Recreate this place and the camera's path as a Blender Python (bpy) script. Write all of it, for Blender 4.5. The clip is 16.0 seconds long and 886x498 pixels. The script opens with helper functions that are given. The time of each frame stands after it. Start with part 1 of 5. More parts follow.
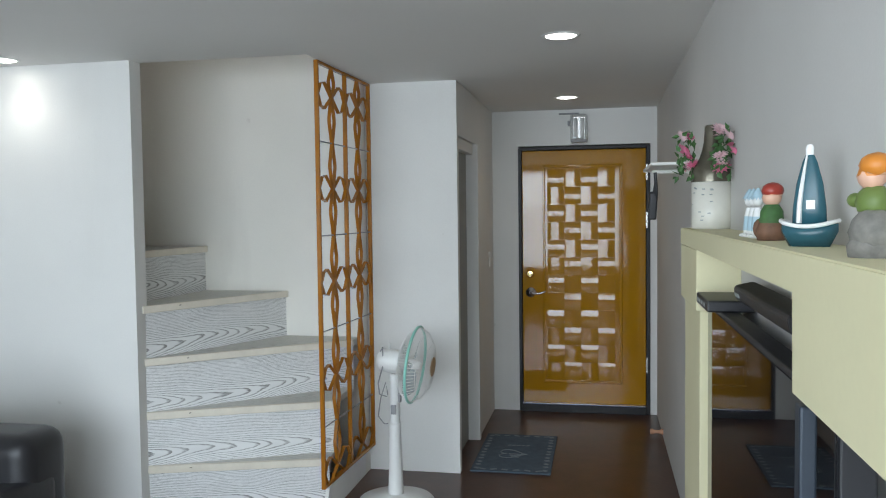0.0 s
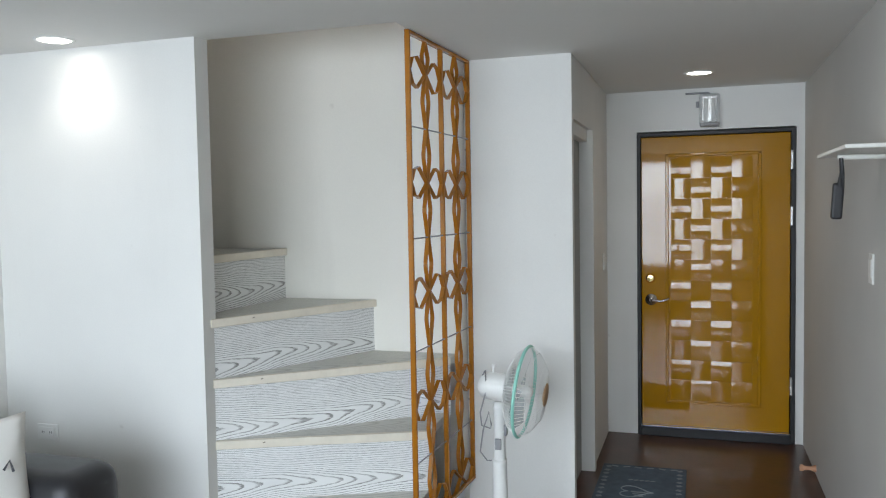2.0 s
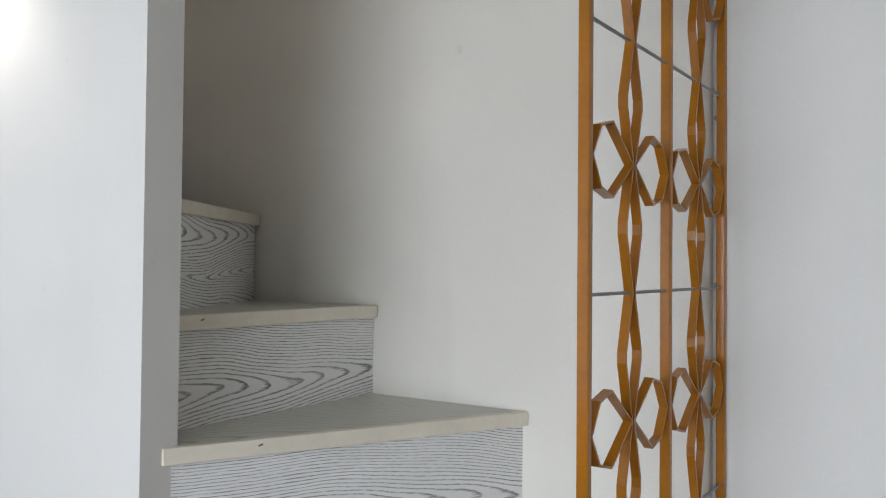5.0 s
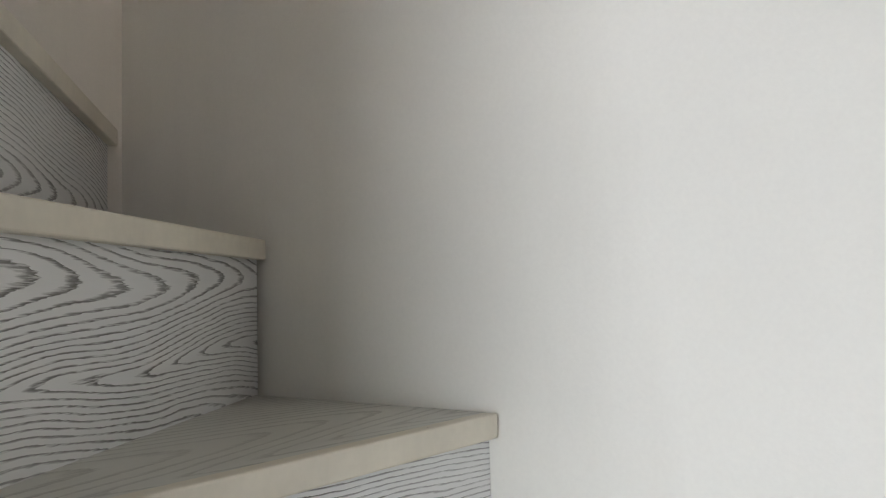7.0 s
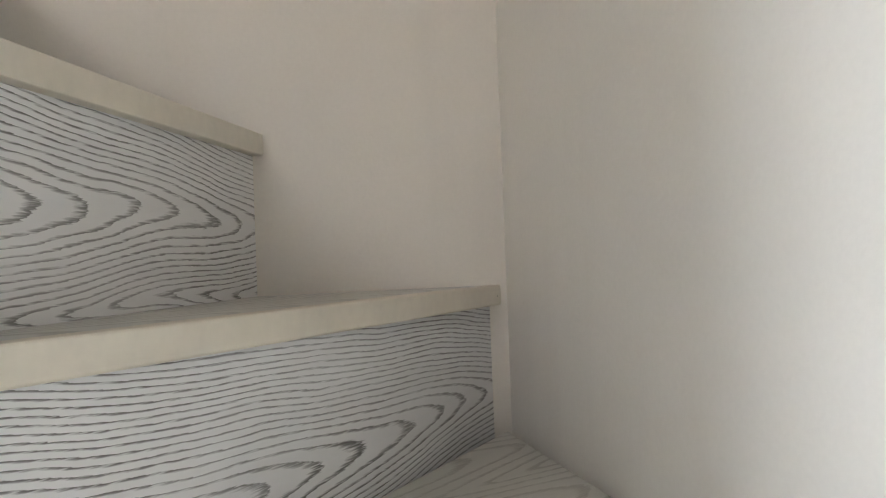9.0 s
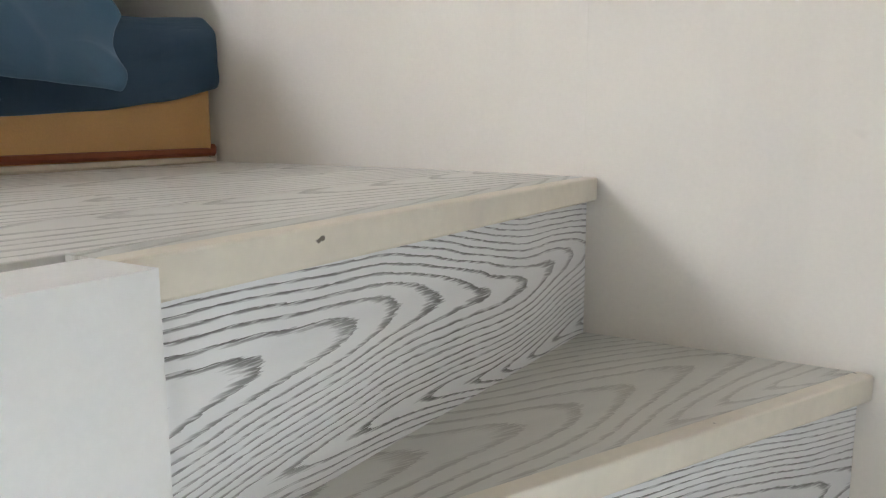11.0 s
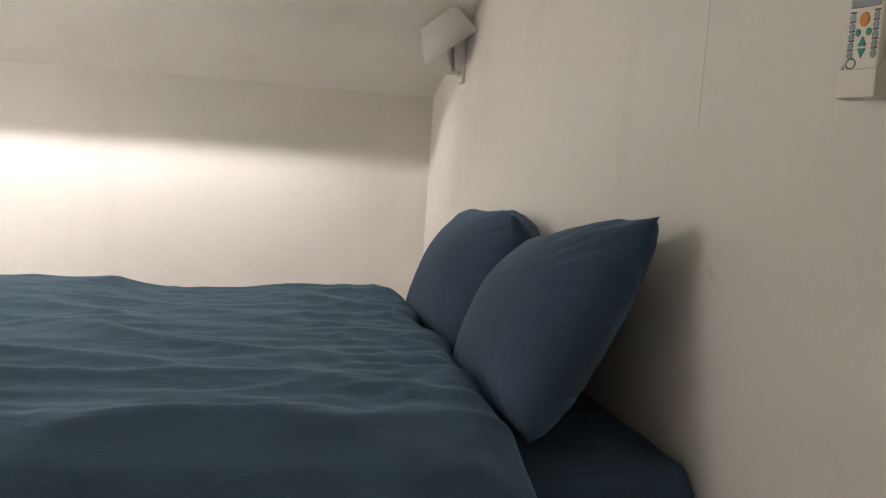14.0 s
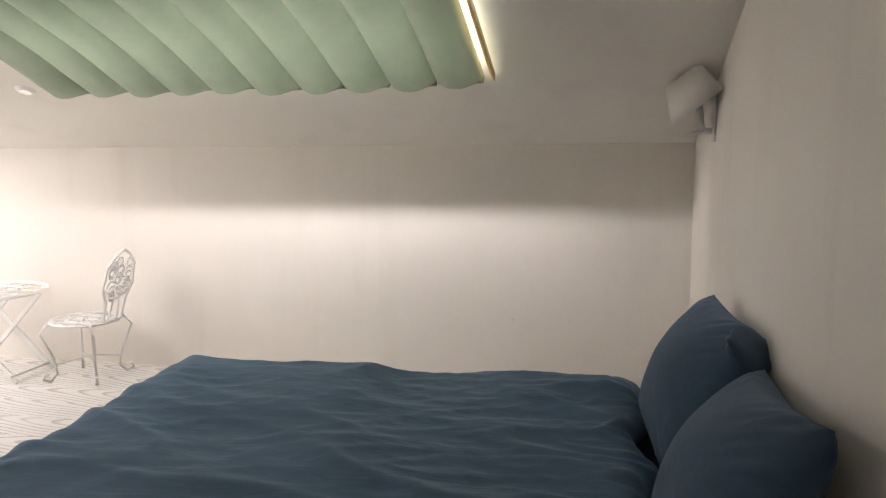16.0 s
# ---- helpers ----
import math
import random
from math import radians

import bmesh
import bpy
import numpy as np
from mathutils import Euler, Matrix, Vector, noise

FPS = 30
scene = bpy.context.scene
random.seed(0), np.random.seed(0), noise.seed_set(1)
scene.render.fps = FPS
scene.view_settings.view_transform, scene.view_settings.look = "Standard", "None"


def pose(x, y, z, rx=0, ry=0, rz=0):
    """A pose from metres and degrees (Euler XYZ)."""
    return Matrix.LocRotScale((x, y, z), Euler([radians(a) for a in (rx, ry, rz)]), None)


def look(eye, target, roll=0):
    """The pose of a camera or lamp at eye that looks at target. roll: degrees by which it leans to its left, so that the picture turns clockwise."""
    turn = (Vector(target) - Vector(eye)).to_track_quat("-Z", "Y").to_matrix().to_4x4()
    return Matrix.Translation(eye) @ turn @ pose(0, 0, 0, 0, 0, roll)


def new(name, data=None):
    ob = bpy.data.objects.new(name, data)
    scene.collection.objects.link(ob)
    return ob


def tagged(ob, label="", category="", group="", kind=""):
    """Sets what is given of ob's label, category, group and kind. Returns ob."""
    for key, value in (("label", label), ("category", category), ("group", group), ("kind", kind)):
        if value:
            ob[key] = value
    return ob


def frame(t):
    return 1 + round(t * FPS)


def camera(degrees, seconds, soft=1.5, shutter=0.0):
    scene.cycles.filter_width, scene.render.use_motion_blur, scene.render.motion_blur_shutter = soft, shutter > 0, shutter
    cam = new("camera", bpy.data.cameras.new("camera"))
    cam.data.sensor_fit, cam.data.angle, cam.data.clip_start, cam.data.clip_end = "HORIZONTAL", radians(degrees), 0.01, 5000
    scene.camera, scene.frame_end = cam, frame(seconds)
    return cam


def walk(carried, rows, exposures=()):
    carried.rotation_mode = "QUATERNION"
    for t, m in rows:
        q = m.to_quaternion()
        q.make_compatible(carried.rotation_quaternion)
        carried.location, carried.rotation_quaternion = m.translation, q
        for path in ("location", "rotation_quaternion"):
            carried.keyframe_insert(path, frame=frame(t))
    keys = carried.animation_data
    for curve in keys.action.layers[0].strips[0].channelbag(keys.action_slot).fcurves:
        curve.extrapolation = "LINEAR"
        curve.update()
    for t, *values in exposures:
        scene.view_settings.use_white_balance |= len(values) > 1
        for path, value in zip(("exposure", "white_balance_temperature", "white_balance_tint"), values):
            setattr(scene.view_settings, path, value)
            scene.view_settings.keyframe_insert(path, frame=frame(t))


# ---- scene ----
cam = camera(58.1, 16.0, 1.1)
PATH = [
    (0, (0.434, 1.345, 1.606), (0.046, 3.305, 1.514), -0.7),
    (0.5, (0.405, 1.478, 1.601), (0.108, 3.453, 1.499), 1.1),
    (1, (0.359, 1.667, 1.611), (0.017, 3.635, 1.509), 1.2),
    (1.5, (0.298, 1.786, 1.634), (-0.191, 3.723, 1.543), -0.0),
    (2, (0.209, 1.979, 1.627), (-0.402, 3.88, 1.522), -1.0),
    (2.5, (0.108, 2.235, 1.638), (-0.535, 4.126, 1.54), -1.3),
    (3, (0.025, 2.574, 1.653), (-0.652, 4.454, 1.588), -1.6),
    (3.5, (0.017, 2.94, 1.606), (-0.781, 4.77, 1.493), -1.3),
    (4, (-0.031, 3.29, 1.574), (-0.951, 5.063, 1.461), -0.5),
    (4.5, (-0.194, 3.602, 1.531), (-1.221, 5.318, 1.502), 0.7),
    (6.8, (-1.23, 4.744, 1.606), (-2.404, 6.359, 1.73), -0.8),
    (7, (-1.279, 4.808, 1.604), (-2.438, 6.434, 1.712), -1.2),
    (7.5, (-1.357, 4.926, 1.614), (-2.625, 6.472, 1.639), -1.3),
    (8, (-1.409, 5.149, 1.69), (-2.896, 6.487, 1.672), -1.2),
    (8.5, (-1.435, 5.255, 1.867), (-3.176, 6.239, 1.877), -1.8),
    (9, (-1.492, 5.363, 2.04), (-3.428, 5.866, 2.063), -2.2),
    (9.5, (-1.541, 5.412, 2.198), (-3.54, 5.363, 2.182), -2.2),
    (10, (-1.575, 5.483, 2.274), (-3.485, 4.916, 2.099), -0.4),
    (10.2, (-1.584, 5.486, 2.357), (-3.442, 4.785, 2.119), 0.1),
    (12.3, (-1.947, 5.455, 2.877), (-3.157, 3.867, 2.758), -0.5),
    (12.5, (-1.981, 5.458, 2.926), (-3.049, 3.769, 2.828), 0.0),
    (13, (-2.058, 5.448, 3.129), (-2.715, 3.574, 2.885), -0.9),
    (13.5, (-2.169, 5.368, 3.149), (-2.592, 3.428, 2.909), 0.6),
    (14, (-2.227, 5.323, 3.332), (-2.615, 3.369, 3.147), 4.0),
    (14.5, (-2.288, 5.328, 3.439), (-2.678, 3.369, 3.333), 5.0),
    (15, (-2.387, 5.285, 3.471), (-2.604, 3.3, 3.367), 3.5),
    (15.5, (-2.52, 5.27, 3.602), (-2.424, 3.283, 3.397), 1.1),
    (16, (-2.539, 5.272, 3.741), (-2.119, 3.338, 3.455), -0.6),
]
EXPO = [(0, -0.15, 6350, 10), (1.0, 0.05, 6350, 10), (2.5, 0.12, 6450, 12), (3.5, 0.0, 6500, 13), (4.5, -0.05, 6600, 15), (6.8, 0.38, 6700, 16), (7.2, 0.5, 6700, 16), (8.0, 0.85, 6700, 16), (9.0, 1.38, 6550, 16), (10.2, 2.0, 6150, 15), (12.3, 1.6, 5950, 12), (12.8, 1.15, 6250, 15), (13.5, 0.8, 6450, 15), (14.5, 0.62, 6600, 15), (15.2, 0.5, 6600, 16), (16, 0.2, 6650, 17)]
walk(cam, [(t, look(eye, target, roll)) for t, eye, target, roll in PATH], EXPO)

# ---- light ----
world = bpy.data.worlds.new("sky")
scene.world = world
world.use_nodes = True
wn = world.node_tree.nodes
sky = wn.new("ShaderNodeTexSky")
sky.sky_type, sky.sun_disc = "NISHITA", False
sky.sun_elevation, sky.sun_rotation = radians(70), radians(165)
wn["Background"].inputs[1].default_value = 0.12
world.node_tree.links.new(sky.outputs[0], wn["Background"].inputs[0])

sun = new("sun", bpy.data.lights.new("sun", "SUN"))
sun.data.energy, sun.data.angle, sun.data.color = 2.5, radians(0.6), (1, 0.95, 0.86)
sun.matrix_world = look((0.1, -0.35, 9), (0, 0, 8))


def area(name, m, w, h, watts, color):
    lamp = new(name, bpy.data.lights.new(name, "AREA"))
    lamp.data.shape, lamp.data.size, lamp.data.size_y = "RECTANGLE", w, h
    lamp.data.energy, lamp.data.color = watts, color
    lamp.matrix_world = m
    return lamp


def spot(name, at, watts, degrees, color):
    lamp = new(name, bpy.data.lights.new(name, "SPOT"))
    lamp.data.energy, lamp.data.spot_size, lamp.data.spot_blend = watts, radians(degrees), 0.8
    lamp.data.shadow_soft_size, lamp.data.color = 0.04, color
    lamp.matrix_world = pose(*at)
    return lamp


# daylight in the openings of the living room window and the two roof windows
window = area("window_daylight", look((-0.96, 0.2, 1.45), (-0.75, 3.0, 0.9)), 3.4, 1.62, 112, (0.80, 0.905, 0.985))
window.data.spread = radians(140)
area("roof_daylight_side", look((1.28, 2.9, 4.34), (1.0, 2.3, 2.5)), 1.6, 1.6, 52, (1.0, 0.97, 0.99))
area("roof_daylight_bed", look((-1.17, 2.64, 4.46), (-1.17, 2.5, 2.5)), 1.6, 0.5, 270, (1.0, 0.97, 0.99))
for p in ((0.265, 4.92, 2.35), (0.21, 6.85, 2.35), (-2.43, 4.78, 2.35)):
    spot("downlight_beam", p, 3.2, 125, (1.0, 0.95, 0.86))


# ---- materials ----
def node(nt, kind, **values):
    n = nt.nodes.new("ShaderNode" + kind)
    for k, v in values.items():
        if k == "op":
            n.operation = v
        elif isinstance(v, tuple) and k[0] == "i" and k[1:].isdigit() and hasattr(v[0], "links"):
            pass
        else:
            n.inputs[int(k[1:]) if k[0] == "i" and k[1:].isdigit() else k].default_value = v
    return n


def wire(nt, a, b):
    nt.links.new(a, b)


def ramp(nt, fac, stops):
    r = nt.nodes.new("ShaderNodeValToRGB")
    while len(r.color_ramp.elements) < len(stops):
        r.color_ramp.elements.new(0.5)
    for e, (p, c) in zip(r.color_ramp.elements, stops):
        e.position, e.color = p, (*c, 1)
    wire(nt, fac, r.inputs[0])
    return r.outputs[0]


def maths(nt, op, a, b=None):
    n = nt.nodes.new("ShaderNodeMath")
    n.operation = op
    for i, v in enumerate((a, b)):
        if v is None:
            continue
        if isinstance(v, (int, float)):
            n.inputs[i].default_value = v
        else:
            wire(nt, v, n.inputs[i])
    return n.outputs[0]


def base(name, color=(0.8, 0.8, 0.8), rough=0.5, metal=0.0, vary=0.06, scale=3.0, bump=0.0, fine=60.0, coat=0.0):
    """A plain surface: colour that varies at two scales, and a fine relief."""
    m = bpy.data.materials.new(name)
    m.use_nodes = True
    nt = m.node_tree
    b = nt.nodes["Principled BSDF"]
    tc = nt.nodes.new("ShaderNodeTexCoord")
    n1 = node(nt, "TexNoise", Scale=scale, Detail=4.0)
    n2 = node(nt, "TexNoise", Scale=fine, Detail=3.0)
    wire(nt, tc.outputs["Object"], n1.inputs["Vector"])
    wire(nt, tc.outputs["Object"], n2.inputs["Vector"])
    mix = maths(nt, "ADD", maths(nt, "MULTIPLY", n1.outputs[0], 0.7), maths(nt, "MULTIPLY", n2.outputs[0], 0.3))
    lo = tuple(c * (1 - vary) for c in color)
    hi = tuple(min(1, c * (1 + vary)) for c in color)
    wire(nt, ramp(nt, mix, [(0.3, lo), (0.7, hi)]), b.inputs["Base Color"])
    b.inputs["Roughness"].default_value, b.inputs["Metallic"].default_value = rough, metal
    b.inputs["Coat Weight"].default_value = coat
    if bump:
        bp = node(nt, "Bump", Strength=bump, Distance=0.002)
        wire(nt, n2.outputs[0], bp.inputs["Height"])
        wire(nt, bp.outputs[0], b.inputs["Normal"])
    return m


def glow(name, color, strength):
    m = bpy.data.materials.new(name)
    m.use_nodes = True
    b = m.node_tree.nodes["Principled BSDF"]
    b.inputs["Emission Color"].default_value, b.inputs["Emission Strength"].default_value = (*color, 1), strength
    return m


def glass(name, color=(1, 1, 1), rough=0.02, alpha=0.15):
    m = bpy.data.materials.new(name)
    m.use_nodes = True
    b = m.node_tree.nodes["Principled BSDF"]
    b.inputs["Base Color"].default_value = (*color, 1)
    b.inputs["Roughness"].default_value, b.inputs["Alpha"].default_value = rough, alpha
    return m


def washed_oak(name, pale, dark, flames=0.1, axis_v=2, pitch=0.010, cover=1.0, stray=0.0, heart=0.030, rough=0.5):
    """White-washed oak with dark open grain: nested flames along a heart line, dense straight lines beside it."""
    m = bpy.data.materials.new(name)
    m.use_nodes = True
    nt = m.node_tree
    b = nt.nodes["Principled BSDF"]
    tc = nt.nodes.new("ShaderNodeTexCoord")
    info = nt.nodes.new("ShaderNodeObjectInfo")
    sep = nt.nodes.new("ShaderNodeSeparateXYZ")
    wire(nt, tc.outputs["Object"], sep.inputs[0])
    rnd = info.outputs["Random"]
    shift = maths(nt, "MULTIPLY", rnd, 7.3)
    u0 = maths(nt, "ADD", sep.outputs[0], shift)
    v0 = sep.outputs[axis_v]

    def cloud(fu, fv, detail, offset=0.0):
        c = nt.nodes.new("ShaderNodeCombineXYZ")
        wire(nt, maths(nt, "MULTIPLY", u0, fu), c.inputs[0])
        wire(nt, maths(nt, "MULTIPLY", v0, fv), c.inputs[1])
        wire(nt, maths(nt, "ADD", shift, offset), c.inputs[2])
        n = node(nt, "TexNoise", Scale=1.0, Detail=detail)
        wire(nt, c.outputs[0], n.inputs["Vector"])
        return n.outputs[0]

    def swing(x, amount):
        return maths(nt, "MULTIPLY", maths(nt, "SUBTRACT", x, 0.5), amount)

    bend = swing(cloud(1.7, 0.0, 1.0), 0.10)
    centre = maths(nt, "MULTIPLY", maths(nt, "FRACT", maths(nt, "MULTIPLY", rnd, 17.0)), stray)
    vv = maths(nt, "ADD", maths(nt, "ADD", v0, centre), bend)

    def cone(offset):
        w = maths(nt, "ADD", vv, offset)
        return maths(nt, "SQRT", maths(nt, "ADD", maths(nt, "MULTIPLY", w, w), heart * heart))

    # a second heart lies a hand's breadth below the first
    both = nt.nodes.new("ShaderNodeMath")
    both.operation = "SMOOTH_MIN"
    wire(nt, cone(0.0), both.inputs[0])
    wire(nt, cone(0.235), both.inputs[1])
    both.inputs[2].default_value = 0.03
    taper = maths(nt, "MULTIPLY", u0, flames)
    r = maths(nt, "ADD", maths(nt, "ADD", both.outputs[0], taper), maths(nt, "ADD", swing(cloud(2.2, 7.0, 2.0), 0.020), swing(cloud(11.0, 30.0, 2.0, 4.0), 0.0042)))
    fine = cloud(34.0, 420.0, 3.0)
    ring = maths(nt, "FRACT", maths(nt, "ADD", maths(nt, "DIVIDE", r, pitch), swing(fine, 0.42)))
    wide = cloud(4.0, 14.0, 1.0, 2.0)
    # rises slowly, drops at the line: late wood dark, sharp on one side
    line = ramp(nt, maths(nt, "ADD", ring, swing(wide, 0.42)),
                [(0.62, (0, 0, 0)), (0.80, (0.8, 0.8, 0.8)), (0.95, (1, 1, 1)), (0.985, (0, 0, 0))])
    pores = ramp(nt, fine, [(0.36, (0.35, 0.35, 0.35)), (0.50, (1, 1, 1))])
    worn = ramp(nt, cloud(3.0, 6.0, 3.0, 9.0), [(0.30, (0.65, 0.65, 0.65)), (0.60, (1, 1, 1))])
    amount = maths(nt, "MULTIPLY", maths(nt, "MULTIPLY", maths(nt, "MULTIPLY", line, pores), worn), cover)
    ground = ramp(nt, cloud(5.0, 40.0, 4.0, 6.0), [(0.3, tuple(c * 0.93 for c in pale)), (0.7, pale)])
    mixc = nt.nodes.new("ShaderNodeMix")
    mixc.data_type = "RGBA"
    wire(nt, amount, mixc.inputs[0])
    wire(nt, ground, mixc.inputs[6])
    mixc.inputs[7].default_value = (*dark, 1)
    wire(nt, mixc.outputs[2], b.inputs["Base Color"])
    b.inputs["Roughness"].default_value = rough
    bp = node(nt, "Bump", Strength=0.3, Distance=0.001)
    bp.invert = True
    wire(nt, amount, bp.inputs["Height"])
    wire(nt, bp.outputs[0], b.inputs["Normal"])
    return m


PAINT = base("wall_paint", (0.79, 0.785, 0.76), 0.75, vary=0.04, scale=1.8, bump=0.12, fine=140)
# darker and greyer than the other walls, for the east wall alone
GREYWALL = base("grey_wall", (0.62, 0.605, 0.58), 0.75, vary=0.04, scale=1.8, bump=0.12, fine=140)
# cream of the loft walls; on the stairs it stands in for warm shade
CREAMWARM = base("cream_paint_warm_tint", (0.755, 0.718, 0.645), 0.75, vary=0.04, scale=1.8, bump=0.12, fine=140)


def streaked(m, amount=0.10):
    """Faint smudges that run down a wall, and a few small scuffs."""
    nt = m.node_tree
    b = nt.nodes["Principled BSDF"]
    old = b.inputs["Base Color"].links[0].from_socket
    tc = nt.nodes.new("ShaderNodeTexCoord")
    mp = nt.nodes.new("ShaderNodeMapping")
    mp.inputs["Scale"].default_value = (5.0, 5.0, 0.7)
    wire(nt, tc.outputs["Object"], mp.inputs["Vector"])
    n1 = node(nt, "TexNoise", Scale=1.0, Detail=5.0)
    wire(nt, mp.outputs[0], n1.inputs["Vector"])
    n2 = node(nt, "TexNoise", Scale=9.0, Detail=2.0)
    wire(nt, tc.outputs["Object"], n2.inputs["Vector"])
    runs = ramp(nt, n1.outputs[0], [(0.55, (0, 0, 0)), (0.75, (amount, amount, amount))])
    dots = ramp(nt, n2.outputs[0], [(0.775, (0, 0, 0)), (0.83, (0.22, 0.22, 0.22))])
    mixc = nt.nodes.new("ShaderNodeMix")
    mixc.data_type = "RGBA"
    wire(nt, maths(nt, "MAXIMUM", runs, dots), mixc.inputs[0])
    wire(nt, old, mixc.inputs[6])
    mixc.inputs[7].default_value = (0.25, 0.21, 0.16, 1)
    wire(nt, mixc.outputs[2], b.inputs["Base Color"])


# white with a tint for the loft's warm light mixed into the colour
WARMWHITE = base("warm_tinted_white", (0.785, 0.762, 0.70), 0.75, vary=0.04, scale=1.8, bump=0.12, fine=140)
streaked(CREAMWARM)
streaked(WARMWHITE, 0.08)
streaked(PAINT, 0.05)
CEIL = base("ceiling_paint", (0.78, 0.775, 0.75), 0.8, vary=0.02, scale=1.2, bump=0.08)
YELLOW = base("pale_yellow_paint", (0.72, 0.67, 0.43), 0.65, vary=0.03, bump=0.08)
DARKFLOOR = base("dark_floor_board", (0.075, 0.032, 0.02), 0.28, vary=0.35, scale=6, bump=0.05, fine=40)
OAK = washed_oak("washed_oak_riser", (0.82, 0.82, 0.81), (0.14, 0.135, 0.125), 0.075, 2, 0.0074, heart=0.042)
OAKTREAD = washed_oak("washed_oak_tread", (0.62, 0.61, 0.555), (0.22, 0.20, 0.165), 0.16, 1, 0.019, 0.62, -0.35, 0.055, 0.38)
OAKFLOOR = washed_oak("washed_oak_floor", (0.74, 0.72, 0.67), (0.24, 0.22, 0.19), 0.16, 1, 0.024, 0.75, 0.15, 0.05, 0.42)
NOSING = base("washed_oak_edge", (0.75, 0.695, 0.585), 0.5, vary=0.08, scale=9, bump=0.1)


def chipped(m):
    """Small dark chips and scuffs in an otherwise plain surface."""
    nt = m.node_tree
    b = nt.nodes["Principled BSDF"]
    old = b.inputs["Base Color"].links[0].from_socket
    tc = nt.nodes.new("ShaderNodeTexCoord")
    chips = node(nt, "TexNoise", Scale=26.0, Detail=3.0)
    wire(nt, tc.outputs["Object"], chips.inputs["Vector"])
    mixc = nt.nodes.new("ShaderNodeMix")
    mixc.data_type = "RGBA"
    wire(nt, ramp(nt, chips.outputs[0], [(0.715, (0, 0, 0)), (0.74, (1, 1, 1))]), mixc.inputs[0])
    wire(nt, old, mixc.inputs[6])
    mixc.inputs[7].default_value = (0.16, 0.13, 0.10, 1)
    wire(nt, mixc.outputs[2], b.inputs["Base Color"])


chipped(NOSING)
GOLD = base("golden_lacquer", (0.42, 0.20, 0.004), 0.05, vary=0.05, coat=0.12)
BLACK = base("black_frame_paint", (0.012, 0.012, 0.014), 0.5, vary=0.2)
CHROME = base("polished_chrome", (0.80, 0.80, 0.80), 0.25, 1.0, vary=0.03)
BRASS = base("polished_brass", (0.72, 0.58, 0.25), 0.18, 1.0, vary=0.05)
AMBER = base("amber_painted_iron", (0.37, 0.135, 0.010), 0.16, vary=0.18, scale=8)
WHITEPL = base("white_plastic", (0.80, 0.80, 0.78), 0.35, vary=0.03)
CREAMPL = base("cream_plastic", (0.74, 0.70, 0.58), 0.4, vary=0.03)
MINT = base("mint_plastic", (0.32, 0.68, 0.58), 0.35, vary=0.03)
GREYPL = base("grey_plastic", (0.28, 0.28, 0.29), 0.45, vary=0.05)
BLACKPL = base("black_plastic", (0.014, 0.014, 0.017), 0.45, vary=0.1)
SCREEN = base("tv_screen_glass", (0.008, 0.008, 0.010), 0.025, vary=0.05)
LEATHER = base("black_leather", (0.02, 0.02, 0.023), 0.36, vary=0.2, scale=8, bump=0.5, fine=220)
MATBLUE = base("blue_grey_doormat", (0.085, 0.115, 0.15), 0.95, vary=0.2, scale=20, bump=0.6, fine=300)
MATPALE = base("pale_grey_doormat_print", (0.22, 0.25, 0.27), 0.95, vary=0.15, scale=30, bump=0.5, fine=300)
NAVY = base("dark_blue_cotton", (0.034, 0.070, 0.115), 0.85, vary=0.08, scale=5, bump=0.2, fine=500)
DUVET = base("slate_blue_cotton", (0.074, 0.142, 0.215), 0.85, vary=0.08, scale=5, bump=0.2, fine=500)
FOAM = base("tan_mattress_cloth", (0.56, 0.33, 0.13), 0.8, vary=0.10, scale=7, bump=0.3, fine=300)
PIPING = base("rust_brown_piping", (0.26, 0.075, 0.025), 0.7, vary=0.2)


def creased(m):
    """Fine creases that run mostly one way, as in slept-on cotton."""
    nt = m.node_tree
    tc = nt.nodes.new("ShaderNodeTexCoord")
    mp = nt.nodes.new("ShaderNodeMapping")
    mp.inputs["Scale"].default_value, mp.inputs["Rotation"].default_value = (5.0, 14.0, 9.0), (0, 0, 0.5)
    wire(nt, tc.outputs["Object"], mp.inputs["Vector"])
    n = node(nt, "TexNoise", Scale=1.0, Detail=4.0, Distortion=1.2)
    wire(nt, mp.outputs[0], n.inputs["Vector"])
    ridge = maths(nt, "ABSOLUTE", maths(nt, "SUBTRACT", n.outputs[0], 0.5))
    bp = node(nt, "Bump", Strength=0.12, Distance=0.05)
    wire(nt, ridge, bp.inputs["Height"])
    first = [x for x in nt.nodes if x.type == "BUMP" and x != bp][0]
    wire(nt, bp.outputs[0], first.inputs["Normal"])


creased(NAVY)
creased(DUVET)
for m in (NAVY, DUVET):
    b = m.node_tree.nodes["Principled BSDF"]
    b.inputs["Sheen Weight"].default_value, b.inputs["Sheen Roughness"].default_value = 0.35, 0.4
    b.inputs["Sheen Tint"].default_value = (0.45, 0.64, 0.82, 1)
CREAMCLOTH = base("cream_cloth", (0.66, 0.58, 0.45), 0.85, vary=0.08, bump=0.3)
SHADE = base("white_lamp_shade", (0.72, 0.69, 0.64), 0.8, vary=0.04, bump=0.1)
WHITEIRON = base("white_painted_iron", (0.80, 0.79, 0.75), 0.45, vary=0.05)
PINK = base("pink_petal", (0.70, 0.20, 0.33), 0.7, vary=0.25, scale=30)
PALEPINK = base("pale_pink_petal", (0.78, 0.55, 0.58), 0.7, vary=0.2, scale=30)
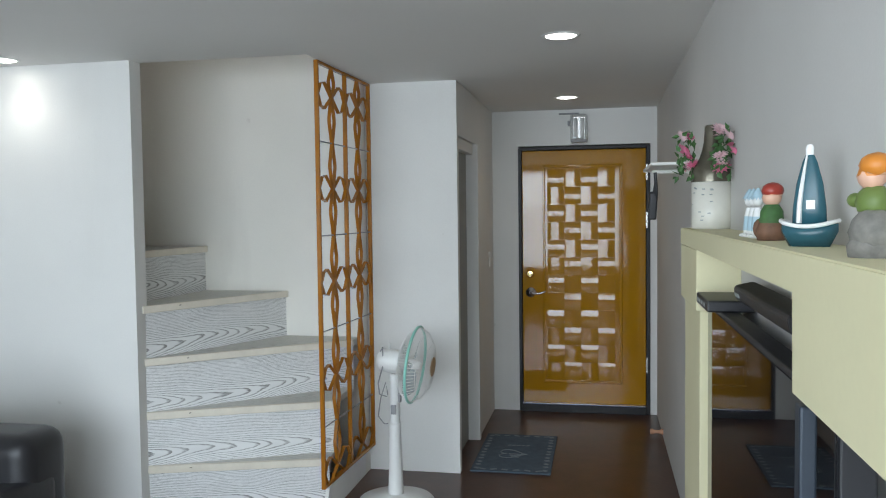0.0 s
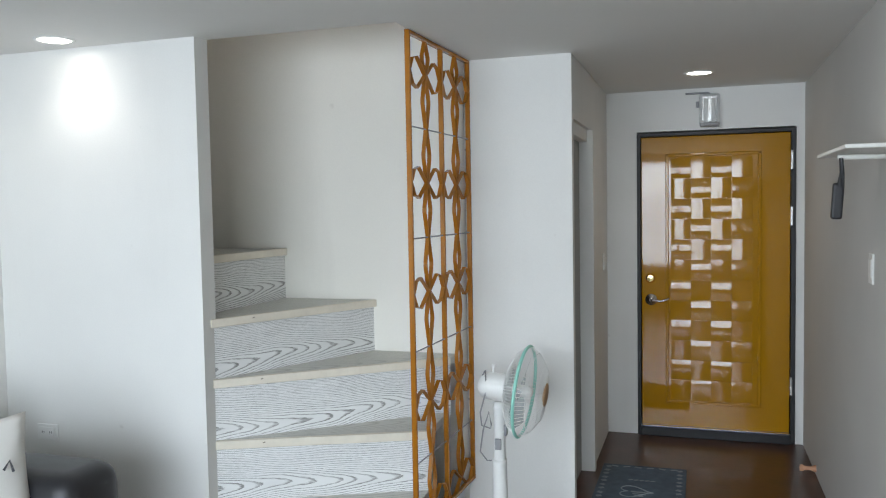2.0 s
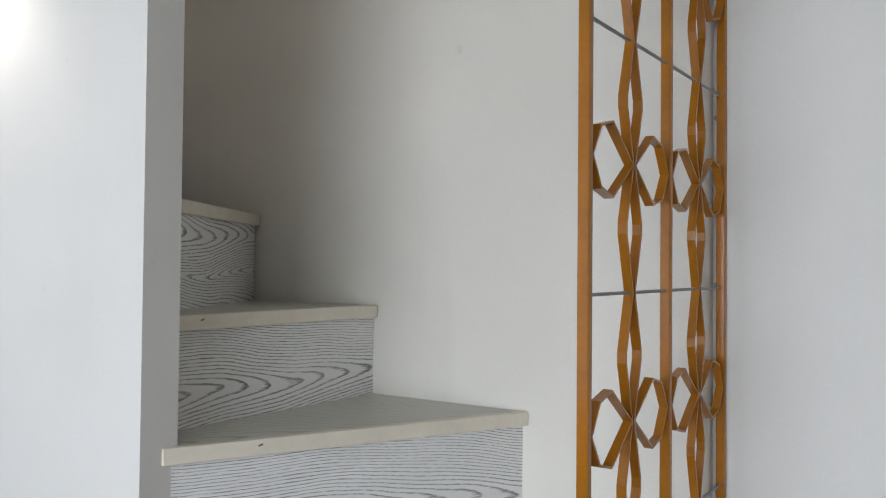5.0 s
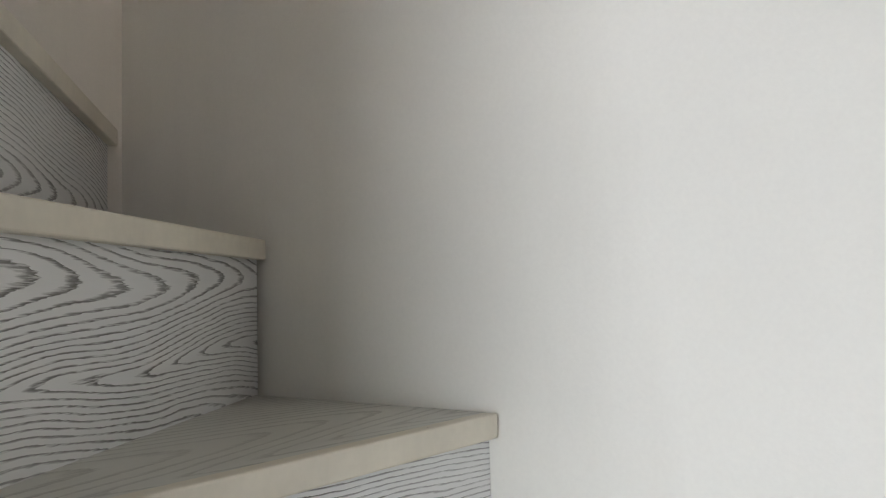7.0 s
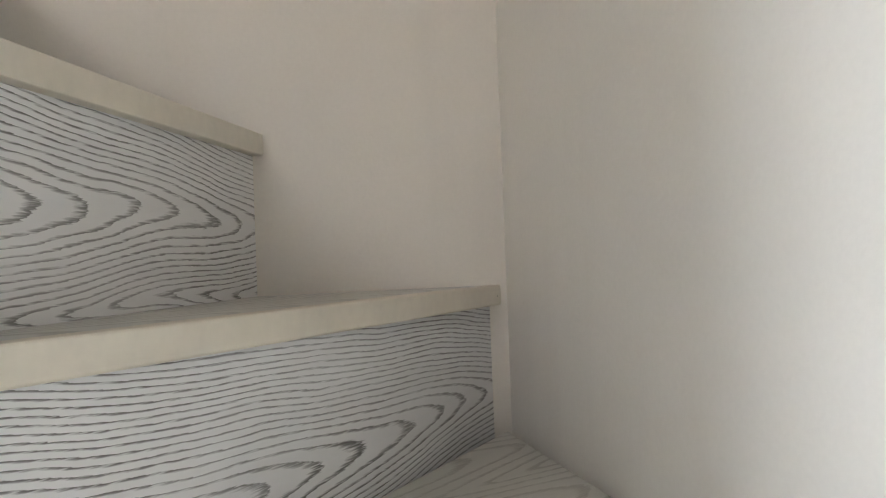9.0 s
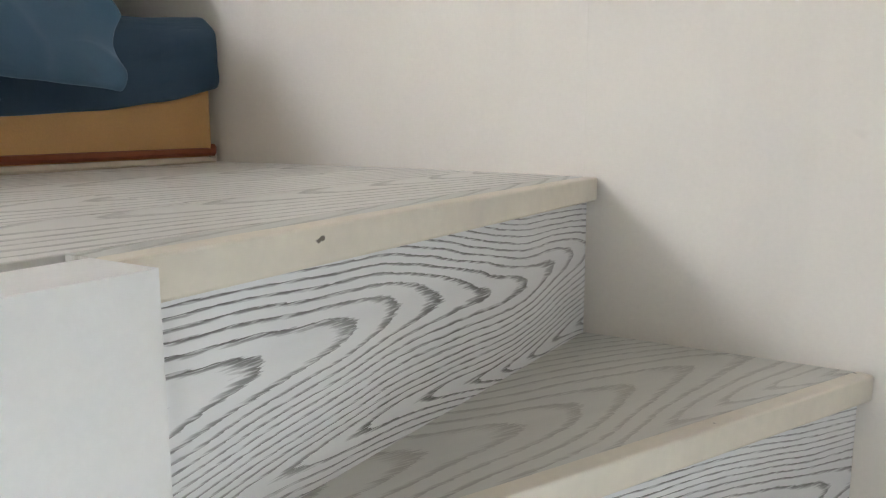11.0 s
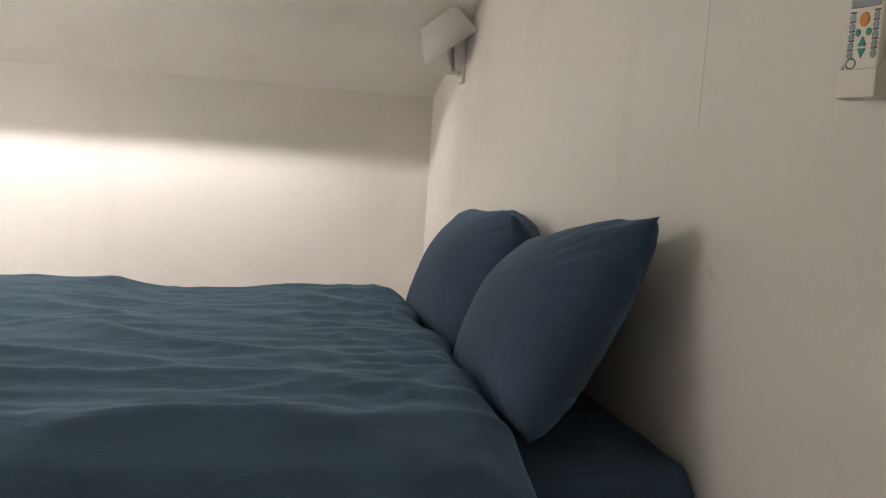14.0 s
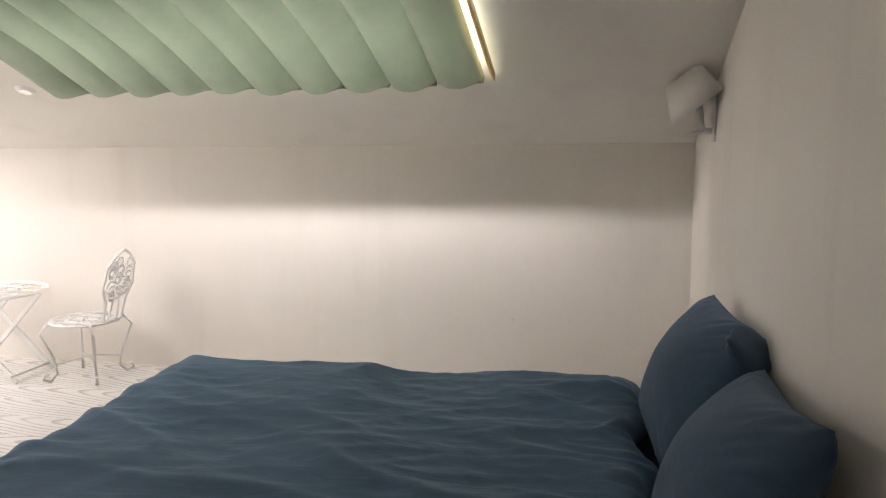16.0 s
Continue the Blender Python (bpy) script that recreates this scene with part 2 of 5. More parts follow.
LEAF = base("green_leaf", (0.05, 0.13, 0.035), 0.6, vary=0.3, scale=30)
CERAM = base("cream_ceramic", (0.74, 0.72, 0.64), 0.25, vary=0.06, scale=12)
BRONZE = base("bronze_glaze", (0.15, 0.135, 0.10), 0.22, 0.5, vary=0.2)
TEAL = base("teal_glaze", (0.025, 0.10, 0.13), 0.25, vary=0.15)
SKIN = base("peach_glaze", (0.70, 0.42, 0.30), 0.4, vary=0.08)
RED = base("red_glaze", (0.35, 0.045, 0.03), 0.3, vary=0.15)
ORANGE = base("orange_glaze", (0.62, 0.22, 0.03), 0.4, vary=0.15)
BARK = base("brown_clay", (0.17, 0.085, 0.05), 0.7, vary=0.25, scale=30, bump=0.6)
STONE = base("grey_stone_clay", (0.20, 0.19, 0.17), 0.8, vary=0.3, scale=40, bump=0.8)
GRASS = base("olive_glaze", (0.14, 0.20, 0.05), 0.5, vary=0.2)
PALEBLUE = base("pale_blue_glaze", (0.42, 0.58, 0.66), 0.4, vary=0.08)
GREENPL = base("green_rubber", (0.02, 0.25, 0.14), 0.5, vary=0.05)
LCD = base("grey_lcd", (0.26, 0.30, 0.29), 0.2, vary=0.04)
INK = base("dark_print", (0.05, 0.05, 0.055), 0.7, vary=0.1)
PALEINK = base("grey_print", (0.35, 0.38, 0.36), 0.7, vary=0.1)
BEIGE = base("beige_rubber_peg", (0.62, 0.33, 0.20), 0.6, vary=0.08)
DOORGREY = base("grey_painted_door", (0.30, 0.30, 0.28), 0.5, vary=0.04)
LIGHT = glow("lamp_disc", (1.0, 0.96, 0.88), 14.0)
CLEAR = glass("clear_pane", (0.95, 0.98, 1.0), 0.02, 0.12)
SMOKED = glass("clear_plastic_cover", (0.70, 0.72, 0.73), 0.08, 0.22)


def translucent(name, color):
    m = base(name, color, 0.9, vary=0.10, scale=9, bump=0.35, fine=260)
    nt = m.node_tree
    b = nt.nodes["Principled BSDF"]
    tr = nt.nodes.new("ShaderNodeBsdfTranslucent")
    tr.inputs[0].default_value = (*color, 1)
    mx = nt.nodes.new("ShaderNodeMixShader")
    mx.inputs[0].default_value = 0.20
    wire(nt, b.outputs[0], mx.inputs[1])
    wire(nt, tr.outputs[0], mx.inputs[2])
    wire(nt, mx.outputs[0], nt.nodes["Material Output"].inputs[0])
    return m


VELVET = translucent("sage_green_velvet", (0.335, 0.375, 0.305))


# ---- mesh helpers ----
def finish(bm, name, material, smooth=False):
    me = bpy.data.meshes.new(name)
    bmesh.ops.recalc_face_normals(bm, faces=bm.faces)
    bm.to_mesh(me)
    bm.free()
    me.materials.append(material)
    if smooth:
        for p in me.polygons:
            p.use_smooth = True
    return me


def part(name, bm, material, parent=None, label="", at=None, smooth=False):
    """One bmesh as one object; a part when a parent is given."""
    ob = new(name, finish(bm, name, material, smooth))
    ob.parent = parent
    if at is not None:
        ob.matrix_basis = at
    if label:
        ob["label"] = label
    return ob


def thing(name, at, label, category, group=""):
    ob = new(name)
    ob.empty_display_size = 0.1
    ob.matrix_basis = at
    return tagged(ob, label, category, group)


def put_box(bm, x0, x1, y0, y1, z0, z1, bevel=0.0, seg=2):
    r = bmesh.ops.create_cube(bm, size=1, matrix=Matrix.Translation(((x0 + x1) / 2, (y0 + y1) / 2, (z0 + z1) / 2)) @ Matrix.Diagonal((x1 - x0, y1 - y0, z1 - z0, 1)))
    if bevel:
        es = list({e for v in r["verts"] for e in v.link_edges})
        bmesh.ops.bevel(bm, geom=es, offset=bevel, segments=seg, affect="EDGES", profile=0.5)
    return bm


def box(x0, x1, y0, y1, z0, z1, bevel=0.0, seg=2):
    return put_box(bmesh.new(), x0, x1, y0, y1, z0, z1, bevel, seg)


def prism(pts, z0, z1, bevel=0.0):
    bm = bmesh.new()
    lo = [bm.verts.new((x, y, z0)) for x, y in pts]
    hi = [bm.verts.new((x, y, z1)) for x, y in pts]
    n = len(pts)
    bm.faces.new(lo[::-1]), bm.faces.new(hi)
    for i in range(n):
        bm.faces.new((lo[i], lo[(i + 1) % n], hi[(i + 1) % n], hi[i]))
    if bevel:
        bmesh.ops.bevel(bm, geom=[e for e in bm.edges], offset=bevel, segments=2, affect="EDGES")
    return bm


def put_lathe(bm, prof, n=32, m=None):
    """Turn a profile of (radius, height) round the z axis."""
    m = m or Matrix()
    rings = []
    for r, z in prof:
        if r < 1e-5:
            rings.append([bm.verts.new(m @ Vector((0, 0, z)))])
        else:
            rings.append([bm.verts.new(m @ Vector((r * math.cos(2 * math.pi * i / n), r * math.sin(2 * math.pi * i / n), z))) for i in range(n)])
    for a, b in zip(rings, rings[1:]):
        for i in range(n):
            j = (i + 1) % n
            q = [a[i % len(a)], a[j % len(a)], b[j % len(b)], b[i % len(b)]]
            q = list(dict.fromkeys(q))
            if len(q) > 2:
                bm.faces.new(q)
    return bm


def lathe(prof, n=32, m=None):
    return put_lathe(bmesh.new(), prof, n, m)


def put_tube(bm, pts, r, n=8, closed=False):
    """A round bar along a line of points; r may be a number or a list."""
    pts = [Vector(p) for p in pts]
    k = len(pts)
    rs = r if isinstance(r, (list, tuple)) else [r] * k
    rings = []
    up = Vector((0.13, 0.21, 1))
    for i, p in enumerate(pts):
        if closed:
            d = pts[(i + 1) % k] - pts[i - 1]
        else:
            d = pts[min(i + 1, k - 1)] - pts[max(i - 1, 0)]
        d.normalize()
        s = d.cross(up)
        if s.length < 0.05:
            s = d.cross(Vector((1, 0.2, 0)))
        s.normalize()
        w = s.cross(d)
        rings.append([bm.verts.new(p + rs[i] * (math.cos(2 * math.pi * j / n) * s + math.sin(2 * math.pi * j / n) * w)) for j in range(n)])
    for i in range(k if closed else k - 1):
        a, b = rings[i], rings[(i + 1) % k]
        for j in range(n):
            bm.faces.new((a[j], a[(j + 1) % n], b[(j + 1) % n], b[j]))
    if not closed:
        bm.faces.new(rings[0][::-1]), bm.faces.new(rings[-1])
    return bm


def tube(pts, r, n=8, closed=False):
    return put_tube(bmesh.new(), pts, r, n, closed)


def arc(c, r, a0, a1, n, ax=(1, 0, 0), ay=(0, 0, 1)):
    c, ax, ay = Vector(c), Vector(ax), Vector(ay)
    return [c + r * (math.cos(radians(a0 + (a1 - a0) * i / n)) * ax + math.sin(radians(a0 + (a1 - a0) * i / n)) * ay) for i in range(n + 1)]


def wall(name, x0, x1, y0, y1, z0, z1, material=None, label="painted white plaster wall"):
    return tagged(part(name, box(x0, x1, y0, y1, z0, z1), material or PAINT), label, "wall", "", "structure")


# ---- the setting ----
F, C, L = 0.05, 2.375, 2.53          # floor, ceiling and loft floor heights
XL, XR = -2.96, 0.85                 # side walls
YB, YD = 5.855, 7.53                  # wall behind the stairs, wall of the entrance door
YK, ZK, SLOPE = 1.55, 3.69, 0.40     # low wall under the roof, its height, the roof's pitch
YS = 0.3                             # window wall behind

tagged(part("floor", box(XL - 0.3, XR + 0.2, YS - 0.2, YD + 0.3, F - 0.12, F), DARKFLOOR), "glossy dark brown wooden floor", "floor", "", "structure")
wall("wall_east", XR, XR + 0.15, YS, YD + 0.2, F - 0.1, L - 0.035, GREYWALL, "pale grey plaster wall")
wall("wall_west", XL - 0.15, XL, YS, 4.95, F - 0.1, L - 0.035)
# the loft part of this wall runs a little askew
SKEW = 0.029
tagged(part("wall_bed", prism([(XL - 0.15, YK - 0.15), (XL + SKEW * (4.3 - YK + 0.15), YK - 0.15), (XL, 4.3), (XL, 4.62), (-2.9195, 4.974), (XL - 0.15, 4.974)], L - 0.034, 6.2), CREAMWARM), "painted white plaster wall beside the bed", "wall", "", "structure")
# warm shade of this wall is put into its colour
wall("wall_stairs_west", XL - 0.15, -2.92, 4.9735, YB + 0.15, F - 0.1, 6.2, CREAMWARM, "cream toned plaster wall")
wall("wall_stairs_back", -2.92, -0.945, YB, YB + 0.12, F - 0.1, 6.2, WARMWHITE, "off-white plaster wall with a warm light tint")
wall("wall_beside_stairs", -0.945, -0.39, YB + 0.105, YB + 0.14, F - 0.1, 6.2)
# entrance hall: wall with a side door, wall round the entrance
HX = -0.39
wall("wall_hall_near", HX - 0.12, HX, YB + 0.14, 6.02, F - 0.1, C)
wall("wall_hall_far", HX - 0.12, HX, 6.72, YD, F - 0.1, C)
wall("wall_hall_lintel", HX - 0.12, HX, 6.02, 6.72, 2.06, C)
wall("wall_door_left", HX - 0.12, -0.19, YD, YD + 0.15, F - 0.1, C)
wall("wall_door_right", 0.80, XR, YD, YD + 0.15, F - 0.1, C)
wall("wall_door_top", -0.19, 0.80, YD, YD + 0.15, 2.105, C)
wall("wall_hall_back", -1.6, HX - 0.12, YD, YD + 0.15, F - 0.1, C)
# partition in front of the stairs, open above the eighth step
wall("wall_partition", XL, -1.85, 4.95, 4.972, F - 0.1, C)
wall("wall_partition_end", -2.02, -1.85, 4.972, 5.045, F - 0.1, L)
# window wall behind, with one wide window
wall("wall_window_below", XL, XR, YS - 0.15, YS, F - 0.1, 0.6)
wall("wall_window_above", XL, XR, YS - 0.15, YS, 2.3, C + 0.2)
wall("wall_window_left", XL, -2.7, YS - 0.15, YS, 0.6, 2.3)
wall("wall_window_right", 0.78, XR, YS - 0.15, YS, 0.6, 2.3)

# ceiling of the living room and hall, with the stair opening cut out; the loft floor lies on it
CE = bmesh.new()
put_box(CE, XL, -2.02, YS, 4.95, C, L - 0.03)
put_box(CE, -2.02, -1.85, YS, 4.95, C, L - 0.03)
put_box(CE, -1.85, XR, YS, 5.03, C, L - 0.03)
put_box(CE, -0.955, XR, 5.03, YD + 0.15, C, L - 0.03)
tagged(part("ceiling", CE, CEIL), "painted white flat ceiling", "ceiling", "", "structure")
tagged(part("ceiling_hall_side", box(-1.6, -0.955, YB + 0.14, YD + 0.15, C, L - 0.03), CEIL), "painted white flat ceiling", "ceiling", "", "structure")
LF = new("loft_floor")
tagged(LF, "white-washed oak board loft floor", "floor", "", "structure")
LF.location = (0, 0, 0)
k = 0
for j in range(18):
    y1 = 4.94 - j * 0.198
    y0 = max(y1 - 0.196, YK)
    if y1 <= YK:
        break
    x = XL + 0.002 - (0.7 if j % 2 else 0.2)
    while x < 2.6:
        x0, x1 = max(x, XL + 0.002), min(x + 1.35, 2.6)
        if x1 - x0 > 0.05:
            part("plank", box(-(x1 - x0) / 2 + 0.0008, (x1 - x0) / 2 - 0.0008, -(y1 - y0) / 2, (y1 - y0) / 2, -0.03, 0, 0.001, 1), OAKFLOOR, LF, at=pose((x0 + x1) / 2, (y0 + y1) / 2, L))
        x += 1.35
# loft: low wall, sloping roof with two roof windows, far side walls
wall("wall_knee", XL, 2.6, YK - 0.15, YK, L - 0.1, ZK, CREAMWARM, "cream toned plaster wall")
wall("wall_loft_east", 2.6, 2.75, YK, YB, L - 0.1, 6.2, CREAMWARM, "cream toned plaster wall")
wall("wall_loft_back", -0.39, 2.6, 4.95, 5.1, L - 0.1, 6.2, CREAMWARM, "cream toned plaster wall")
wall("wall_loft_east_part", -0.39, -0.27, 4.95, YB + 0.12, L, 6.2, CREAMWARM, "cream toned plaster wall")


def roof_z(y):
    return ZK + SLOPE * (y - YK)


RF = bmesh.new()
HOLES = ((-2.04, -0.30, 2.30, 3.5), (0.45, 2.1, 1.95, 4.0))
xs = sorted({XL, 2.6, *[h[0] for h in HOLES], *[h[1] for h in HOLES]})
ys = sorted({YK - 0.15, 6.0, *[h[2] for h in HOLES], *[h[3] for h in HOLES]})
for xa, xb in zip(xs, xs[1:]):
    for ya, yb in zip(ys, ys[1:]):
        mx, my = (xa + xb) / 2, (ya + yb) / 2
        if any(h[0] < mx < h[1] and h[2] < my < h[3] for h in HOLES):
            continue
        vs = [RF.verts.new((x, y, roof_z(y) + dz)) for dz in (0, 0.16) for x, y in ((xa, ya), (xb, ya), (xb, yb), (xa, yb))]
        for q in ((3, 2, 1, 0), (4, 5, 6, 7), (0, 1, 5, 4), (1, 2, 6, 5), (2, 3, 7, 6), (3, 0, 4, 7)):
            RF.faces.new([vs[i] for i in q])
bmesh.ops.remove_doubles(RF, verts=RF.verts, dist=1e-4)
tagged(part("ceiling_sloping", RF, WARMWHITE), "off-white painted sloping loft ceiling", "ceiling", "", "structure")


# ---- stairs ----
Z = [F, 0.322, 0.600, 0.876, 1.146, 1.418, 1.710, 1.986, 2.268, L]
P, Q = (-1.842, 5.0), (-1.965, 4.985)
INNER = [None, P, P, P, P, Q, Q, Q, Q, (-2.02, 5.0)]
OUTER = [None, (-0.965, 5.27), (-0.965, 5.39), (-0.965, 5.74), (-1.405, 5.853), (-1.925, 5.853), (-2.438, 5.853), (-2.918, 5.845), (-2.918, 5.418), (-2.918, 5.0)]
CORNERS = {3: [(-0.965, 5.853)]}
# how far the heart of the grain lies below the top of each riser board
HEART = [0, 0.21, 0.21, 0.22, 0.21, 0.19, 0.075, 0.20, 0.15, 0.12]
stairs = thing("staircase", pose(-1.85, 5.0, F), "steep winding stairs of white-washed oak boards", "staircase")
BASE = Vector((-1.85, 5.0, F))
for k in range(1, 10):
    a, b = Vector(INNER[k]), Vector(OUTER[k])
    d = (b - a).normalized()
    n = Vector((-d.y, d.x))          # up the stairs
    back = n * 0.02
    turn = math.degrees(math.atan2(d.y, d.x))
    length = (b - a).length
    low = Z[k - 1]
    part("riser", box(0.05 if k in (7, 8) else 0, length, 0, 0.018, low - (0.0 if k == 1 else 0.02) - Z[k] + HEART[k], HEART[k] - 0.034), OAK, stairs,
         at=Matrix.Translation(Vector((*(a + back), Z[k] - HEART[k])) - BASE) @ pose(0, 0, 0, 0, 0, turn))
    if k < 9:
        a2, b2 = Vector(INNER[k + 1]), Vector(OUTER[k + 1])
        d2 = (b2 - a2).normalized()
        n2 = Vector((-d2.y, d2.x)) * 0.04
        pts = [a + n * 0.026, b + n * 0.026] + [Vector(c) for c in CORNERS.get(k, [])] + [b2 + n2 * (0 if k in (6,) else 1), a2 + n2 * (0.4 if k >= 5 else 1)]
        inv = Matrix.Rotation(-math.atan2(d.y, d.x), 2)
        loc = [inv @ (p - a) for p in pts]
        tread = part("tread", prism([(p.x, p.y) for p in loc], -0.036, 0), OAKTREAD, stairs,
                     at=Matrix.Translation(Vector((*a, Z[k])) - BASE) @ pose(0, 0, 0, 0, 0, turn))
    else:
        tread = part("tread", box(0, length, 0.026, 0.058, -0.03, 0), OAKTREAD, stairs, at=Matrix.Translation(Vector((*a, Z[k])) - BASE) @ pose(0, 0, 0, 0, 0, turn))
    part("nosing", box(0.0, length - 0.004, 0, 0.0262, -0.037, 0.0006, 0.003), NOSING, tread, "plain worn oak edge strip")
# side panel of the lowest steps, below the screen
side = prism([(5.15, F), (5.866, F), (5.866, 0.19), (5.22, 0.19)], -0.965, -0.945)
bmesh.ops.transform(side, matrix=Matrix(((0, 0, 1, 0), (1, 0, 0, 0), (0, 1, 0, 0), (0, 0, 0, 1))), verts=side.verts)
part("side_panel", side, PAINT, stairs, "painted white side panel", at=Matrix.Translation(-BASE))


# ---- entrance ----
def strip(pts, wide, thick, closed=False):
    """A flat bar along points (y, z), standing on edge: wide in x."""
    bm = bmesh.new()
    n = len(pts)
    rows = []
    for i in range(n):
        p = Vector(pts[i])
        a = Vector(pts[i - 1]) if (closed or i) else p
        b = Vector(pts[(i + 1) % n]) if (closed or i < n - 1) else p
        d1, d2 = (p - a), (b - p)
        d = (d1.normalized() if d1.length else Vector((0, 0))) + (d2.normalized() if d2.length else Vector((0, 0)))
        d.normalize()
        o = Vector((-d.y, d.x)) * thick / 2
        rows.append([bm.verts.new((x, q.x, q.y)) for x, q in ((-wide / 2, p - o), (wide / 2, p - o), (wide / 2, p + o), (-wide / 2, p + o))])
    for i in range(n if closed else n - 1):
        a, b = rows[i], rows[(i + 1) % n]
        for j in range(4):
            bm.faces.new((a[j], a[(j + 1) % 4], b[(j + 1) % 4], b[j]))
    if not closed:
        bm.faces.new(rows[0][::-1]), bm.faces.new(rows[-1])
    return bm


def pillow_tile(w, h, deep, across):
    """A cell of the woven relief: gently curved in one direction, with a low step round it."""
    bm = bmesh.new()
    n, low = 10, 0.003

    def at(s, t, y):
        return (s * w / 2, y, t * h / 2) if across else (t * w / 2, y, s * h / 2)

    steps = [-1 + 2 * i / n for i in range(n + 1)]
    face = [[bm.verts.new(at(s, t, -deep * (1 - s * s) - low)) for t in (-1, 1)] for s in steps]
    for a, b in zip(face, face[1:]):
        bm.faces.new((a[0], b[0], b[1], a[1]))
    for t in (-1, 1):
        for a, b in zip(steps, steps[1:]):
            bm.faces.new([bm.verts.new(p) for p in (at(a, t, 0), at(b, t, 0), at(b, t, -deep * (1 - b * b) - low), at(a, t, -deep * (1 - a * a) - low))])
    for s in (-1, 1):
        bm.faces.new([bm.verts.new(p) for p in (at(s, -1, 0), at(s, 1, 0), at(s, 1, -low), at(s, -1, -low))])
    bmesh.ops.recalc_face_normals(bm, faces=bm.faces)
    for f in bm.faces:
        if abs(f.normal.y) > 0.5 and f.normal.y > 0:
            f.normal_flip()
    return bm


def entrance_door():
    d = thing("entrance_door", pose(0, YD, F), "closed golden lacquered steel door with woven relief panel", "door")
    part("frame_left", box(-0.19, -0.166, -0.012, 0.10, 0.0, 2.045, 0.003), BLACK, d, "black steel door frame")
    part("frame_right", box(0.772, 0.80, -0.012, 0.10, 0.0, 2.045, 0.003), BLACK, d, "black steel door frame")
    part("frame_top", box(-0.166, 0.772, -0.012, 0.10, 2.022, 2.045, 0.003), BLACK, d, "black steel door frame")
    part("threshold", box(-0.166, 0.772, -0.03, 0.10, 0.0, 0.062, 0.004), BLACK, d, "black steel threshold")
    # added strip: stands in for the line of light under the leaf
    part("threshold_strip", box(-0.164, 0.770, -0.012, 0.019, 0.0622, 0.0655), CHROME, d, "bright strip in place of the light line under the door")
    leaf = part("leaf", box(-0.163, 0.769, 0.02, 0.07, 0.066, 2.019, 0.004), GOLD, d)
    x0, x1, z0, z1 = -0.005, 0.595, 0.22, 1.905
    for name, q in (("moulding_left", (x0, x0 + 0.02, z0, z1)), ("moulding_right", (x1 - 0.02, x1, z0, z1)), ("moulding_bottom", (x0, x1, z0, z0 + 0.02)), ("moulding_top", (x0, x1, z1 - 0.02, z1))):
        part(name, box(q[0], q[1], 0.008, 0.024, q[2], q[3], 0.006, 3), GOLD, leaf)
    cw, ch = 0.128, 0.1356
    flat = finish(pillow_tile(cw * 0.985, ch * 0.985, 0.0060, False), "weave_tile", GOLD, True)
    tall = finish(pillow_tile(cw * 0.985, ch * 0.985, 0.0060, True), "weave_tile", GOLD, True)
    for r in range(12):
        for c in range(4):
            t = new("weave_tile", flat if (r + c) % 2 == 0 else tall)
            t.parent = leaf
            t.location = (0.03 + cw * (c + 0.5), 0.0190, 1.875 - ch * (r + 0.5))
    lock = part("lock_cylinder", lathe([(0, 0.024), (0.022, 0.022), (0.030, 0.010), (0.034, 0)], 24), BRASS, d, "round polished brass lock", at=pose(-0.105, 0.02, 1.07, 90))
    part("key_slot", box(-0.002, 0.002, -0.008, 0.008, 0.019, 0.022), BLACK, lock)
    rose = part("lever_rose", lathe([(0, 0.03), (0.012, 0.03), (0.014, 0.014), (0.038, 0.010), (0.041, 0)], 24), CHROME, d, "polished chrome lever handle", at=pose(-0.10, 0.02, 0.925, 90), smooth=True)
    part("lever", tube([(0, 0, 0.028), (0.02, 0.0, 0.04), (0.06, -0.008, 0.042), (0.10, 0.004, 0.04), (0.115, 0.012, 0.038)], [0.009, 0.009, 0.008, 0.007, 0.005], 10), CHROME, rose, smooth=True)
    for z in (0.32, 1.42, 1.78):
        part("hinge", box(0.766, 0.782, -0.018, 0.0, z, z + 0.12, 0.003), CHROME, d, "chrome hinge")
    return d


entrance_door()

# lamp over the door
em = thing("emergency_light", pose(0.275, YD, 2.115), "clear plastic emergency light box above the door", "light fixture")
part("base_plate", box(-0.058, 0.058, -0.022, 0.0, 0.0, 0.215, 0.006), WHITEPL, em)
part("reflector", box(-0.048, 0.048, -0.034, -0.022, 0.035, 0.205, 0.005), CHROME, em, "bright metal reflector")
part("cover", box(-0.066, 0.066, -0.095, -0.022, 0.002, 0.218, 0.024, 4), SMOKED, em, "clear plastic cover", smooth=True)
for x in (-0.024, 0.024):
    part("tube_lamp", lathe([(0, 0.03), (0.013, 0.032), (0.013, 0.185), (0, 0.187)], 16), WHITEPL, em, at=pose(x, -0.055, 0), smooth=True)
part("lower_cap", box(-0.060, 0.060, -0.090, -0.024, 0.004, 0.030, 0.010, 3), GREYPL, em, "grey plastic lower cap")
part("bracket", box(-0.15, 0.0, -0.03, 0.0, 0.222, 0.232, 0.002), GREYPL, em)
part("side_clip", box(-0.085, -0.066, -0.05, -0.02, 0.13, 0.17, 0.004), GREYPL, em)

